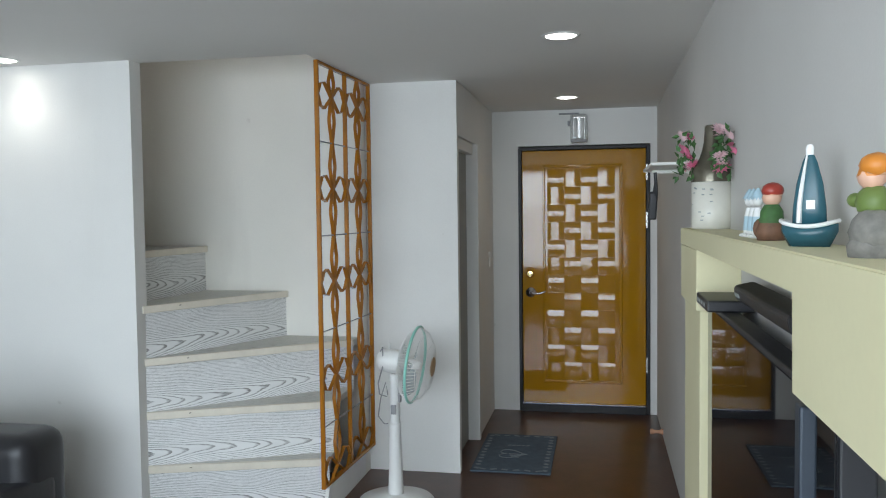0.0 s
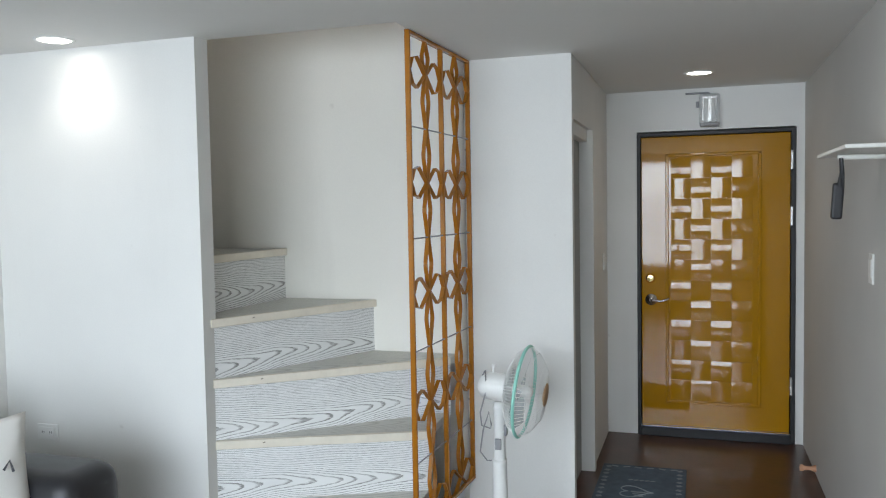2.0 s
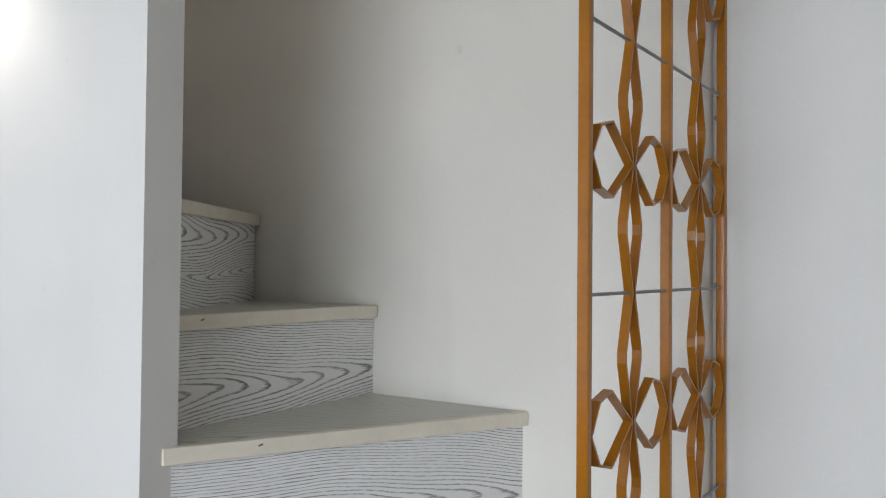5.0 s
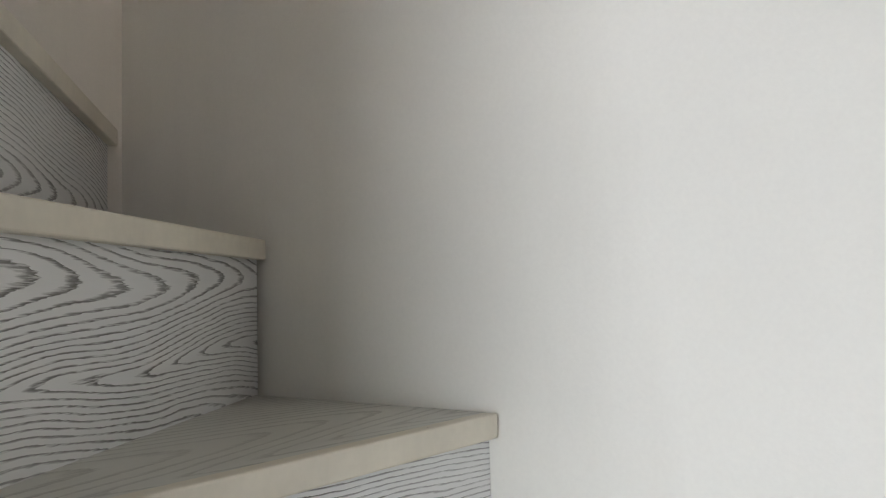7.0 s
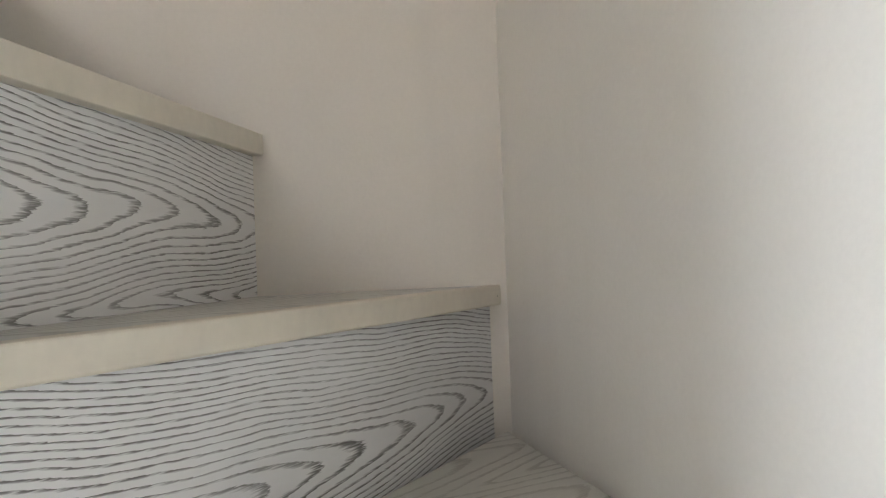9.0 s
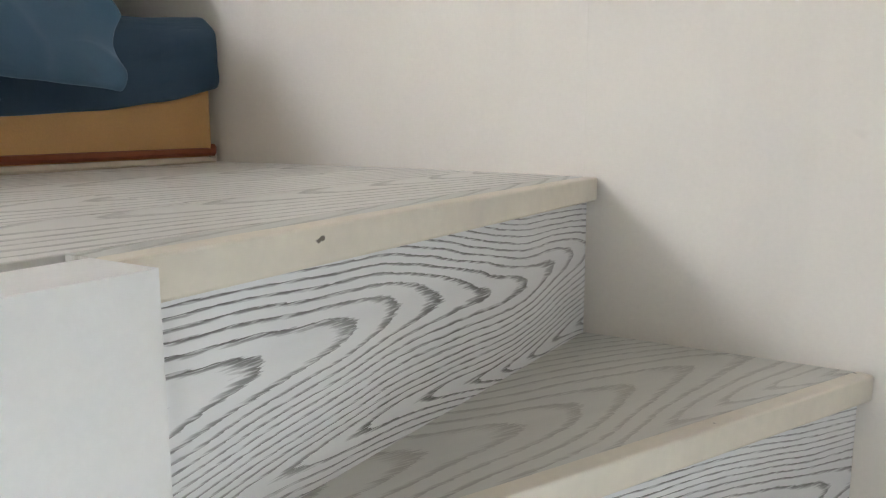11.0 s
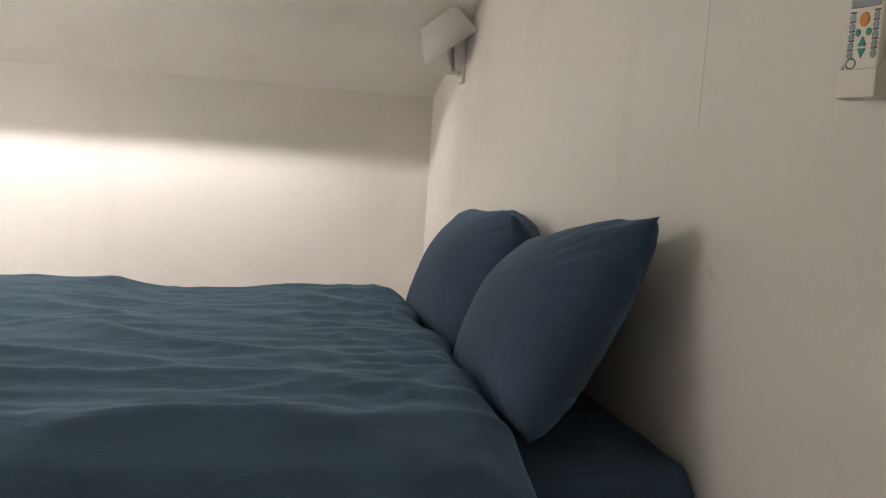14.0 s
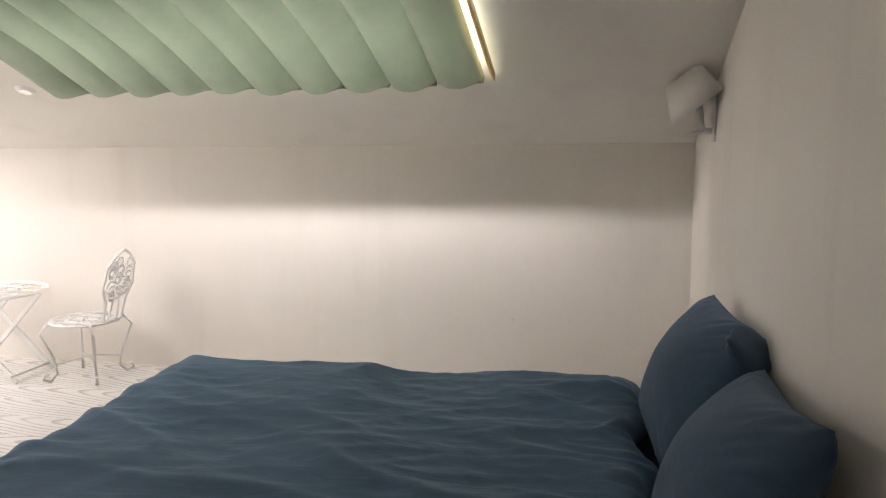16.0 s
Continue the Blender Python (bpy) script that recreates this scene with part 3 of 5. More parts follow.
# side door of the hall, with its casing
sd = thing("side_door", pose(HX, 6.335, F), "closed grey painted side door in a white casing", "door")
part("leaf", box(-0.10, -0.065, -0.312, 0.375, 0.004, 2.0, 0.003), DOORGREY, sd)
part("casing_near", box(-0.11, -0.02, -0.3145, -0.285, 0.0, 2.01, 0.004), PAINT, sd)
part("casing_far", box(-0.11, 0.016, 0.325, 0.3845, 0.0, 2.008, 0.004), PAINT, sd)
part("casing_top", box(-0.11, -0.018, -0.284, 0.324, 1.94, 2.009, 0.004), PAINT, sd)
part("latch_plate", box(-0.066, -0.055, -0.279, -0.245, 0.93, 1.02, 0.002), BLACKPL, sd, "dark latch plate")


def plate(name, at, label, w=0.075, h=0.12, holes=()):
    p = thing(name, at, label, "switch" if name == "wall_switch" else "outlet")
    part("plate", box(-w / 2, w / 2, -0.009, 0, -h / 2, h / 2, 0.004, 3), WHITEPL, p)
    part("insert", box(-w * 0.36, w * 0.36, -0.012, -0.008, -h * 0.3, h * 0.3, 0.002), WHITEPL, p)
    for x, z, a, b in holes:
        part("slot", box(x - a, x + a, -0.0128, -0.0118, z - b, z + b), BLACKPL, p)
    return p


plate("wall_switch", pose(XR, 5.42, 1.36, 0, 0, -90), "white plastic switch on the grey wall", 0.07, 0.12)
plate("wall_switch", pose(HX, 7.3, 1.25, 0, 0, 90), "small white plastic switch beside the entrance", 0.07, 0.11)
plate("wall_outlet", pose(-2.72, 4.95, 0.60), "white double socket low on the partition", 0.12, 0.075,
      [(x + o, z, 0.0012, 0.005) for x in (-0.022, 0.022) for z in (0.0,) for o in (-0.005, 0.005)])

# small shelf with a strap, door stop
sh = thing("wall_shelf", pose(XR, 5.0, 1.785), "small white wall shelf on a curved bracket", "shelf")
part("board", box(-0.215, 0, -0.30, 0.30, 0, 0.014, 0.004), WHITEIRON, sh)
part("bracket", tube([(-0.19, 0, -0.012), (-0.08, 0, -0.012)] + arc((-0.05, 0, -0.05), 0.038, 105, 10, 7) + [(-0.012, 0, -0.17)], 0.009, 8), WHITEIRON, sh, "curved white metal bracket", smooth=True)
hs = thing("hanging_strap", pose(XR - 0.18, 4.99, 1.77), "black folded strap hanging from the white shelf", "strap")
part("loop", tube([(0, 0, 0), (0.004, 0.005, -0.05), (0.0, 0.012, -0.1)], [0.007, 0.008, 0.013], 8), BLACKPL, hs)
part("bundle", box(-0.018, 0.018, -0.004, 0.026, -0.21, -0.085, 0.008), BLACKPL, hs, at=pose(0, 0, 0, 4, 3, 0))
ds = thing("door_stop", pose(XR, 6.93, 0.085), "beige wooden door stop on the wall", "door stop")
part("peg", lathe([(0.022, 0), (0.018, 0.012), (0.011, 0.03), (0.013, 0.06), (0.02, 0.07), (0.018, 0.085), (0, 0.088)], 16), BEIGE, ds, at=pose(0, 0, 0, 0, -90, 0), smooth=True)

# doormat
dm = thing("doormat", pose(-0.10, 6.40, F), "blue-grey rubber doormat with pale printed heart", "doormat")
part("pad", box(-0.24, 0.24, -0.40, 0.40, 0.001, 0.012, 0.004), MATBLUE, dm)
for s in (-1, 1):
    for i in range(12):
        part("border_print", box(-0.006, 0.022, -0.012, 0.012, 0.0118, 0.0132), MATPALE, dm, at=pose(s * 0.205 - 0.008, -0.35 + i * 0.0635, 0, 0, 0, 25 if i % 2 else -25))
    for i in range(6):
        part("border_print", box(-0.02, 0.02, -0.008, 0.008, 0.0118, 0.0132), MATPALE, dm, at=pose(-0.17 + i * 0.068, s * 0.365, 0, 0, 0, 20 if i % 2 else -20))
heart = [(0.085 * math.sin(a) ** 3, 0.095 * (13 * math.cos(a) - 5 * math.cos(2 * a) - 2 * math.cos(3 * a) - math.cos(4 * a)) / 16) for a in [2 * math.pi * i / 28 for i in range(28)]]
part("heart_print", tube([(-0.03 - y, x - 0.05, 0.0125) for x, y in heart], 0.0035, 4, True), MATPALE, dm)
for j, w in ((0, 0.09), (1, 0.07), (2, 0.05)):
    part("text_bar", box(-w / 2, w / 2, -0.008, 0.008, 0.0118, 0.0132), MATPALE, dm, at=pose(0.0, -0.05 - 0.03 * j, 0))
for j in range(5):
    part("text_bar", box(-0.012, 0.012, -0.006, 0.006, 0.0118, 0.0132), MATPALE, dm, at=pose(-0.06 + 0.03 * j, 0.14, 0, 0, 0, 30))

# recessed ceiling lamps
for p in ((0.265, 4.92, C), (0.21, 6.85, C), (-2.43, 4.78, C)):
    dl = thing("downlight", pose(*p), "lit round white recessed ceiling lamp", "ceiling lamp", "recessed ceiling lamps")
    part("ring", lathe([(0.066, -0.002), (0.070, -0.006), (0.082, -0.004), (0.086, 0.0)], 40), WHITEPL, dl, smooth=True)
    part("lens", lathe([(0, -0.0035), (0.066, -0.003)], 40), LIGHT, dl, "glowing frosted lens")


# ---- the iron screen beside the stairs ----
def iron_screen():
    g = thing("iron_screen", pose(-0.955, 5.16, 0.20, 0, 0, -2.4), "amber painted wrought iron screen of diamonds from step to ceiling", "screen")
    top, wide = C - 0.20 - 0.002, 0.79
    for y in (0.0, wide / 2, wide):
        part("post", box(-0.011, 0.011, y - 0.008, y + 0.008, 0, top, 0.002, 1), AMBER, g)
    part("top_rail", box(-0.011, 0.011, 0.009, wide - 0.009, top - 0.016, top, 0.002, 1), AMBER, g)
    part("bottom_rail", box(-0.011, 0.011, 0.009, wide - 0.009, 0, 0.016, 0.002, 1), AMBER, g)
    ties = [0.07, 0.556, 1.052, 1.535, 2.01]
    # thin rods half-way between the bow-ties
    for a, b in zip(ties, ties[1:]):
        part("rod", tube([(0, 0.006, (a + b) / 2), (0, wide - 0.006, (a + b) / 2)], 0.0035, 6), GREYPL, g, "thin grey steel rod")
    knots = sorted(ties + [(a + b) / 2 for a, b in zip(ties, ties[1:])])
    knots = [k for k in knots] + [top - 0.017]
    for yc in (wide * 0.25, wide * 0.75):
        for a, b in zip(knots, knots[1:]):
            m, w, e = (a + b) / 2, 0.036, 0.010
            part("diamond", strip([(yc - 0.004, a), (yc - w, m - e), (yc - w, m + e), (yc - 0.004, b)], 0.018, 0.005), AMBER, g)
            part("diamond", strip([(yc + 0.004, a), (yc + w, m - e), (yc + w, m + e), (yc + 0.004, b)], 0.018, 0.005), AMBER, g)
        for z in ties:
            for s in (-1, 1):
                part("bow_tie", strip([(yc + s * 0.006, z), (yc + s * 0.10, z + 0.068), (yc + s * 0.15, z + 0.055), (yc + s * 0.185, z), (yc + s * 0.15, z - 0.055), (yc + s * 0.10, z - 0.068)], 0.018, 0.005, True), AMBER, g)
    for z in (0.42, 1.30, 1.72):
        part("wall_screw", lathe([(0.006, 0), (0.005, 0.006), (0, 0.007)], 10), GREYPL, g, at=pose(-0.012, wide, z, 0, -90, 0))


iron_screen()


# ---- standing fan ----
def standing_fan():
    f = thing("standing_fan", pose(-0.645, 5.42, F), "white standing fan with mint green ring, switched off", "fan")
    part("base", lathe([(0, 0.0), (0.205, 0.0), (0.21, 0.012), (0.195, 0.03), (0.09, 0.045), (0.045, 0.06), (0, 0.06)], 48), WHITEPL, f, smooth=True)
    part("lower_pole", lathe([(0.042, 0.055), (0.036, 0.20), (0.031, 0.42), (0.031, 0.44), (0, 0.44)], 28), WHITEPL, f, smooth=True)
    part("upper_pole", lathe([(0.026, 0.43), (0.025, 0.66), (0.028, 0.67), (0.022, 0.70), (0, 0.70)], 28), WHITEPL, f, smooth=True)
    part("switch_panel", box(-0.014, 0.014, -0.034, -0.024, 0.49, 0.54, 0.003), GREYPL, f, "grey switch panel")
    part("clip", box(0.022, 0.036, -0.016, 0.01, 0.55, 0.60, 0.004), GREYPL, f)
    head = part("motor_housing", lathe([(0, -0.12), (0.03, -0.118), (0.055, -0.10), (0.062, -0.06), (0.063, 0.0), (0.055, 0.03), (0, 0.035)], 32), WHITEPL, f, at=pose(0.028, -0.004, 0.765, 0, 96, -2), smooth=True)
    part("tilt_knob", lathe([(0.006, 0), (0.006, 0.02), (0.01, 0.024), (0.009, 0.034), (0, 0.036)], 14), WHITEPL, head, at=pose(-0.062, 0, -0.06, 0, -90, 0))
    cage = part("grille_ring", tube([(0.2 * math.cos(a), 0.2 * math.sin(a), 0.09) for a in [2 * math.pi * i / 48 for i in range(48)]], 0.0075, 8, True), MINT, head, "mint green plastic ring", smooth=True)

    def cage_wires(front):
        bm = bmesh.new()
        for i in range(64 if front else 84):
            a = 2 * math.pi * i / (64 if front else 84)
            c, s = math.cos(a), math.sin(a)
            if front:
                prof = [(0.052, 0.185), (0.12, 0.172), (0.175, 0.135), (0.199, 0.095)]
            else:
                prof = [(0.055, 0.02), (0.12, 0.022), (0.172, 0.048), (0.194, 0.08)]
            put_tube(bm, [(r * c, r * s, z) for r, z in prof], 0.0011 if front else 0.0016, 4)
        if front:
            for r, z in ((0.12, 0.172), (0.175, 0.135)):
                put_tube(bm, [(r * math.cos(2 * math.pi * i / 40), r * math.sin(2 * math.pi * i / 40), z) for i in range(40)], 0.0014, 4, True)
        return bm
    part("front_grille", cage_wires(True), WHITEPL, head, "clear white wire grille")
    part("rear_grille", cage_wires(False), WHITEPL, head, "white wire grille")
    part("badge", lathe([(0, 0.192), (0.03, 0.192), (0.05, 0.188), (0.053, 0.182), (0, 0.18)], 32), base("tan_badge", (0.42, 0.27, 0.15), 0.4), head, "tan brown centre badge", smooth=True)
    part("hub", lathe([(0.026, 0.035), (0.028, 0.11), (0.02, 0.125), (0, 0.128)], 24), WHITEPL, head, smooth=True)
    for k in range(3):
        bm = bmesh.new()
        rows = []
        for i in range(7):
            r = 0.03 + 0.14 * i / 6
            row = []
            for j in range(7):
                a = radians(120 * k + (-42 + 84 * j / 6) * (0.55 + 0.45 * math.sin(math.pi * min(1, i / 5))))
                row.append(bm.verts.new((r * math.cos(a), r * math.sin(a), 0.065 + 0.04 * (j / 6 - 0.5))))
            rows.append(row)
        for a, b in zip(rows, rows[1:]):
            for j in range(6):
                bm.faces.new((a[j], a[j + 1], b[j + 1], b[j]))
        part("blade", bm, BLADE, head, "clear pale plastic blade", smooth=True)
    part("cable", tube([(-0.07, -0.02, 0.82), (-0.05, -0.045, 0.85), (-0.045, -0.055, 0.76), (-0.075, -0.05, 0.66), (-0.07, -0.045, 0.60), (-0.035, -0.03, 0.585), (-0.03, -0.03, 0.60), (-0.04, -0.03, 0.66), (-0.065, -0.04, 0.58), (-0.08, -0.04, 0.48), (-0.05, -0.035, 0.44), (-0.03, -0.03, 0.44)], 0.0035, 6), GREYPL, f, "grey power cable", smooth=True)


BLADE = glass("clear_blue_plastic", (0.70, 0.82, 0.84), 0.1, 0.45)
standing_fan()


# ---- television wall ----
sur = thing("tv_surround", pose(0.72, 3.3, F), "pale yellow built-in television surround with shelf top", "wall unit")


def sbox(name, x0, x1, y0, y1, z0, z1, mat=YELLOW, label="", bevel=0.003):
    return part(name, box(x0 - 0.72, x1 - 0.72, y0 - 3.3, y1 - 3.3, z0 - F, z1 - F, bevel), mat, sur, label)


front = prism([(0.45, 1.325), (2.62, 1.325), (2.62, 1.482), (4.33, 1.482), (4.33, 1.54), (0.45, 1.54)], 0.717, XR, 0.003)
bmesh.ops.transform(front, matrix=Matrix(((0, 0, 1, 0), (1, 0, 0, 0), (0, 1, 0, 0), (0, 0, 0, 1))), verts=front.verts)
part("shelf", front, YELLOW, sur, at=Matrix.Translation((-0.72, -3.3, -F)))
sbox("end_block", 0.719, XR, 3.87, 4.328, 1.295, 1.4815)
sbox("pillar", 0.733, XR, 3.90, 4.326, F, 1.2945)
sbox("foot", 0.70, XR, 3.80, 4.33, F, 0.16)
tv = thing("television", pose(0.775, 3.24, 0.66), "black flat television with glossy dark screen", "television")
part("bezel", box(-0.02, 0.03, -0.73, 0.62, 0, 0.665, 0.004), BLACKPL, tv)
part("screen", box(-0.0235, -0.02, -0.718, 0.608, 0.012, 0.653), SCREEN, tv, "glossy black screen")
part("neck", box(-0.01, 0.03, -0.05, 0.05, -0.5, 0.0), BLACKPL, tv)
part("foot", box(-0.03, 0.04, -0.3, 0.3, -0.61, -0.5, 0.01), BLACKPL, tv)
post = thing("stand_post", pose(0.722, 2.555, F), "dark blue-grey steel stand post", "stand")
part("upright", box(-0.012, 0.012, -0.016, 0.016, 0, 1.2745, 0.004), base("blue_grey_steel", (0.03, 0.04, 0.055), 0.4, 0.3), post)
stb = thing("set_top_box", pose(0.792, 3.77, 1.325), "flat black set-top box on the television", "set-top box")
part("case", box(-0.075, 0.052, -0.17, 0.075, 0.0, 0.032, 0.005), BLACKPL, stb)
for y in (-0.11, -0.06, -0.01, 0.03):
    part("socket", box(-0.0765, -0.0745, y - 0.008, y + 0.008, 0.010, 0.020), PALEINK, stb)
bar = thing("sound_bar", pose(0.806, 3.40, 1.375), "black sound bar lying along the television top", "speaker")
part("case", box(-0.032, 0.028, -0.52, 0.10, 0.0, 0.042, 0.013, 3), BLACKPL, bar, at=pose(0, 0, 0, 0, -12, 0), smooth=False)
part("label_strip", box(-0.0335, -0.0315, 0.02, 0.08, 0.016, 0.026), PALEINK, bar, at=pose(0, 0, 0, 0, -12, 0))

# things on the shelf
TOP = 1.54


def flower(c, r, mat, parent, rnd):
    bm = bmesh.new()
    tilt = Matrix.Rotation(rnd.uniform(-0.9, 0.9), 4, "X") @ Matrix.Rotation(rnd.uniform(-0.9, 0.9), 4, "Y")
    for ring, n, lift in ((1.0, 12, 0.25), (0.72, 10, 0.5), (0.42, 7, 0.8)):
        for i in range(n):
            a = 2 * math.pi * i / n + ring
            m = tilt @ Matrix.Rotation(a, 4, "Z")
            q = [(0, 0, 0), (r * ring * 0.55, -r * 0.17, r * lift * 0.5), (r * ring, 0, r * lift * 0.55), (r * ring * 0.55, r * 0.17, r * lift * 0.5)]
            bm.faces.new([bm.verts.new(m @ Vector(v)) for v in q])
    part("flower", bm, mat, parent, at=Matrix.Translation(c))


vase = thing("flower_vase", pose(0.797, 4.12, TOP) @ Matrix.Scale(0.95, 4), "cream and bronze bottle vase with pink artificial flowers", "vase")
part("lower_body", lathe([(0, 0), (0.066, 0), (0.070, 0.006), (0.070, 0.163), (0, 0.163)], 36), CERAM, vase, "cream ceramic body with grey print", smooth=True)
part("upper_body", lathe([(0.0705, 0.163), (0.0712, 0.200), (0.069, 0.208), (0.058, 0.222), (0.045, 0.243), (0.036, 0.268), (0.029, 0.30), (0.026, 0.335), (0.0255, 0.358), (0.021, 0.361), (0.018, 0.30), (0, 0.29)], 36), BRONZE, vase, "dark bronze glazed neck", smooth=True)
part("hole", lathe([(0, 0.0015), (0.008, 0.001), (0.0085, 0)], 12), BLACKPL, vase, at=pose(-0.0235, -0.006, 0.325, 0, -90, 0))
rnd = random.Random(5)
for i in range(14):
    a, z = rnd.uniform(3.4, 4.6), rnd.uniform(0.03, 0.15)
    bm = bmesh.new()
    put_box(bm, -0.005, 0.005, -0.0005, 0.0005, -0.002, 0.002)
    part("print_mark", bm, PALEINK, vase, at=Matrix.Rotation(a, 4, "Z") @ pose(0.0704, 0, z, rnd.uniform(-40, 40), 0, 90))


def bunch(i, spread):
    """A place in one of the two bunches beside the neck."""
    if i % 2:
        return Vector((rnd.uniform(-0.115, -0.055), rnd.uniform(-0.03, 0.05), rnd.uniform(0.20, 0.35) - spread))
    return Vector((rnd.uniform(-0.01, 0.05), rnd.uniform(-0.16, -0.06), rnd.uniform(0.20, 0.36) - spread))


for i in range(20):
    flower(bunch(i, 0), rnd.uniform(0.024, 0.036), rnd.choice((PINK, PALEPINK, PALEPINK)), vase, rnd)
lf = bmesh.new()
for i in range(130):
    m = Matrix.Translation(bunch(i, 0.02)) @ Euler((rnd.uniform(0, 6), rnd.uniform(0, 6), rnd.uniform(0, 6))).to_matrix().to_4x4()
    q = [(0, 0, 0), (0.011, -0.009, 0.003), (0.030, 0, 0), (0.011, 0.009, 0.003)]
    lf.faces.new([lf.verts.new(m @ Vector(v)) for v in q])
tagged(part("foliage", lf, LEAF, vase), "green artificial leaves", "", "", "stuff")


def blob(bm, c, r, n=14):
    bmesh.ops.create_icosphere(bm, subdivisions=2, radius=1, matrix=Matrix.Translation(c) @ Matrix.Diagonal((*r, 1)))


for y in (3.31, 3.26, 3.21):
    bm = bmesh.new()
    put_lathe(bm, [(0, 0), (0.016, 0.0), (0.018, 0.02), (0.015, 0.06), (0.009, 0.085)], 16)
    blob(bm, (0, 0, 0.105), (0.015, 0.015, 0.017))
    blob(bm, (-0.018, 0, 0.006), (0.013, 0.007, 0.006))
    put_lathe(bm, [(0.020, 0.112), (0.014, 0.122), (0.004, 0.138), (0, 0.14)], 14)
    f = part("figurine", bm, PALEBLUE, smooth=True, at=pose(0.775, y, TOP, 0, 0, 10) @ Matrix.Scale(0.8, 4))
    f.data.materials.append(WHITEPL)
    for p in f.data.polygons:
        p.material_index = 0 if p.center.z > 0.108 or 0.03 < p.center.z < 0.06 else 1
    tagged(f, "small white and pale blue ceramic figurine", "figurine", "row of pale figurines")
bm = bmesh.new()
put_lathe(bm, [(0, 0), (0.036, 0.0), (0.038, 0.03), (0.03, 0.045), (0.028, 0.075), (0.018, 0.092)], 18)
blob(bm, (0, 0, 0.11), (0.024, 0.024, 0.024))
blob(bm, (0.002, 0, 0.128), (0.028, 0.028, 0.022))
blob(bm, (-0.022, 0.024, 0.03), (0.02, 0.018, 0.028))
gn = tagged(part("gnome_figurine", bm, RED, smooth=True, at=pose(0.78, 3.09, TOP) @ Matrix.Scale(0.8, 4)), "clay gnome figurine with a red cap on a log", "figurine")
gn.data.materials.append(BARK)
gn.data.materials.append(SKIN)
gn.data.materials.append(LEAF)
for p in gn.data.polygons:
    z = p.center.z
    p.material_index = 1 if z < 0.048 else (3 if z < 0.088 else (2 if z < 0.118 else 0))
boat = thing("ceramic_sailboat", pose(0.783, 2.80, TOP, 0, 0, 62) @ Matrix.Diagonal((0.56, 0.54, 0.67, 1)), "glazed teal ceramic sailing boat with white trim", "ornament")
hull = bmesh.new()
rows = []
for i in range(13):
    s = -1 + 2 * i / 12
    w = 0.040 * (1 - s * s) ** 0.5 + 0.002
    yy = s * 0.085
    lift = 0.014 * s * s
    rows.append([hull.verts.new((x * w, yy * (0.72 if z == 0 else 1), z + lift * (z > 0.01))) for x, z in ((-0.5, 0), (-0.9, 0.025), (-1, 0.05), (1, 0.05), (0.9, 0.025), (0.5, 0))])
for a, b in zip(rows, rows[1:]):
    for j in range(6):
        hull.faces.new((a[j], a[(j + 1) % 6], b[(j + 1) % 6], b[j]))
hull.faces.new(rows[0]), hull.faces.new(rows[-1][::-1])
part("hull", hull, TEAL, boat, smooth=True)
part("gunwale", tube([((0.042 * (1 - s * s) ** 0.5 + 0.002) * sg, s * 0.087, 0.052 + 0.014 * s * s) for sg, rng in ((-1, range(13)), (1, range(12, -1, -1))) for s in [-1 + 2 * k / 12 for k in rng]], 0.006, 6, True), WHITEPL, boat, "white glazed rim", smooth=True)
part("sail", lathe([(0, 0.05), (0.052, 0.055), (0.050, 0.10), (0.040, 0.16), (0.022, 0.215), (0.010, 0.238)], 24, Matrix.Diagonal((0.42, 1, 1, 1))), TEAL, boat, "teal glazed sail", smooth=True)
part("mast_tip", lathe([(0.012, 0.232), (0.013, 0.25), (0.008, 0.258), (0, 0.259)], 16, Matrix.Diagonal((0.7, 1, 1, 1))), WHITEPL, boat)
part("sail_stripe", tube([(-0.020, 0.026, 0.06), (-0.020, 0.024, 0.11), (-0.016, 0.016, 0.17), (-0.008, 0.006, 0.235)], [0.009, 0.008, 0.006, 0.003], 6), WHITEPL, boat, "white stripe on the sail")
part("sail_mark", box(-0.0225, -0.0215, -0.022, 0.004, 0.095, 0.118), WHITEPL, boat)
bm = bmesh.new()
blob(bm, (0, 0, 0.045), (0.042, 0.05, 0.048))
put_lathe(bm, [(0.042, 0.0), (0.045, 0.02), (0.03, 0.05)], 18)
blob(bm, (0.004, 0.012, 0.10), (0.032, 0.034, 0.035))
blob(bm, (0.0, 0.012, 0.148), (0.026, 0.026, 0.026))
blob(bm, (0.006, 0.004, 0.168), (0.031, 0.032, 0.024))
blob(bm, (-0.02, 0.04, 0.105), (0.014, 0.022, 0.014))
gs = tagged(part("stone_figurine", bm, ORANGE, smooth=True, at=pose(0.785, 2.48, TOP) @ Matrix.Scale(0.72, 4)), "clay child figurine with orange hair behind a grey stone", "figurine")
for mt in (STONE, SKIN, GRASS):
    gs.data.materials.append(mt)
for p in gs.data.polygons:
    z = p.center.z
    p.material_index = 1 if z < 0.085 else (3 if z < 0.128 else (2 if z < 0.152 else 0))


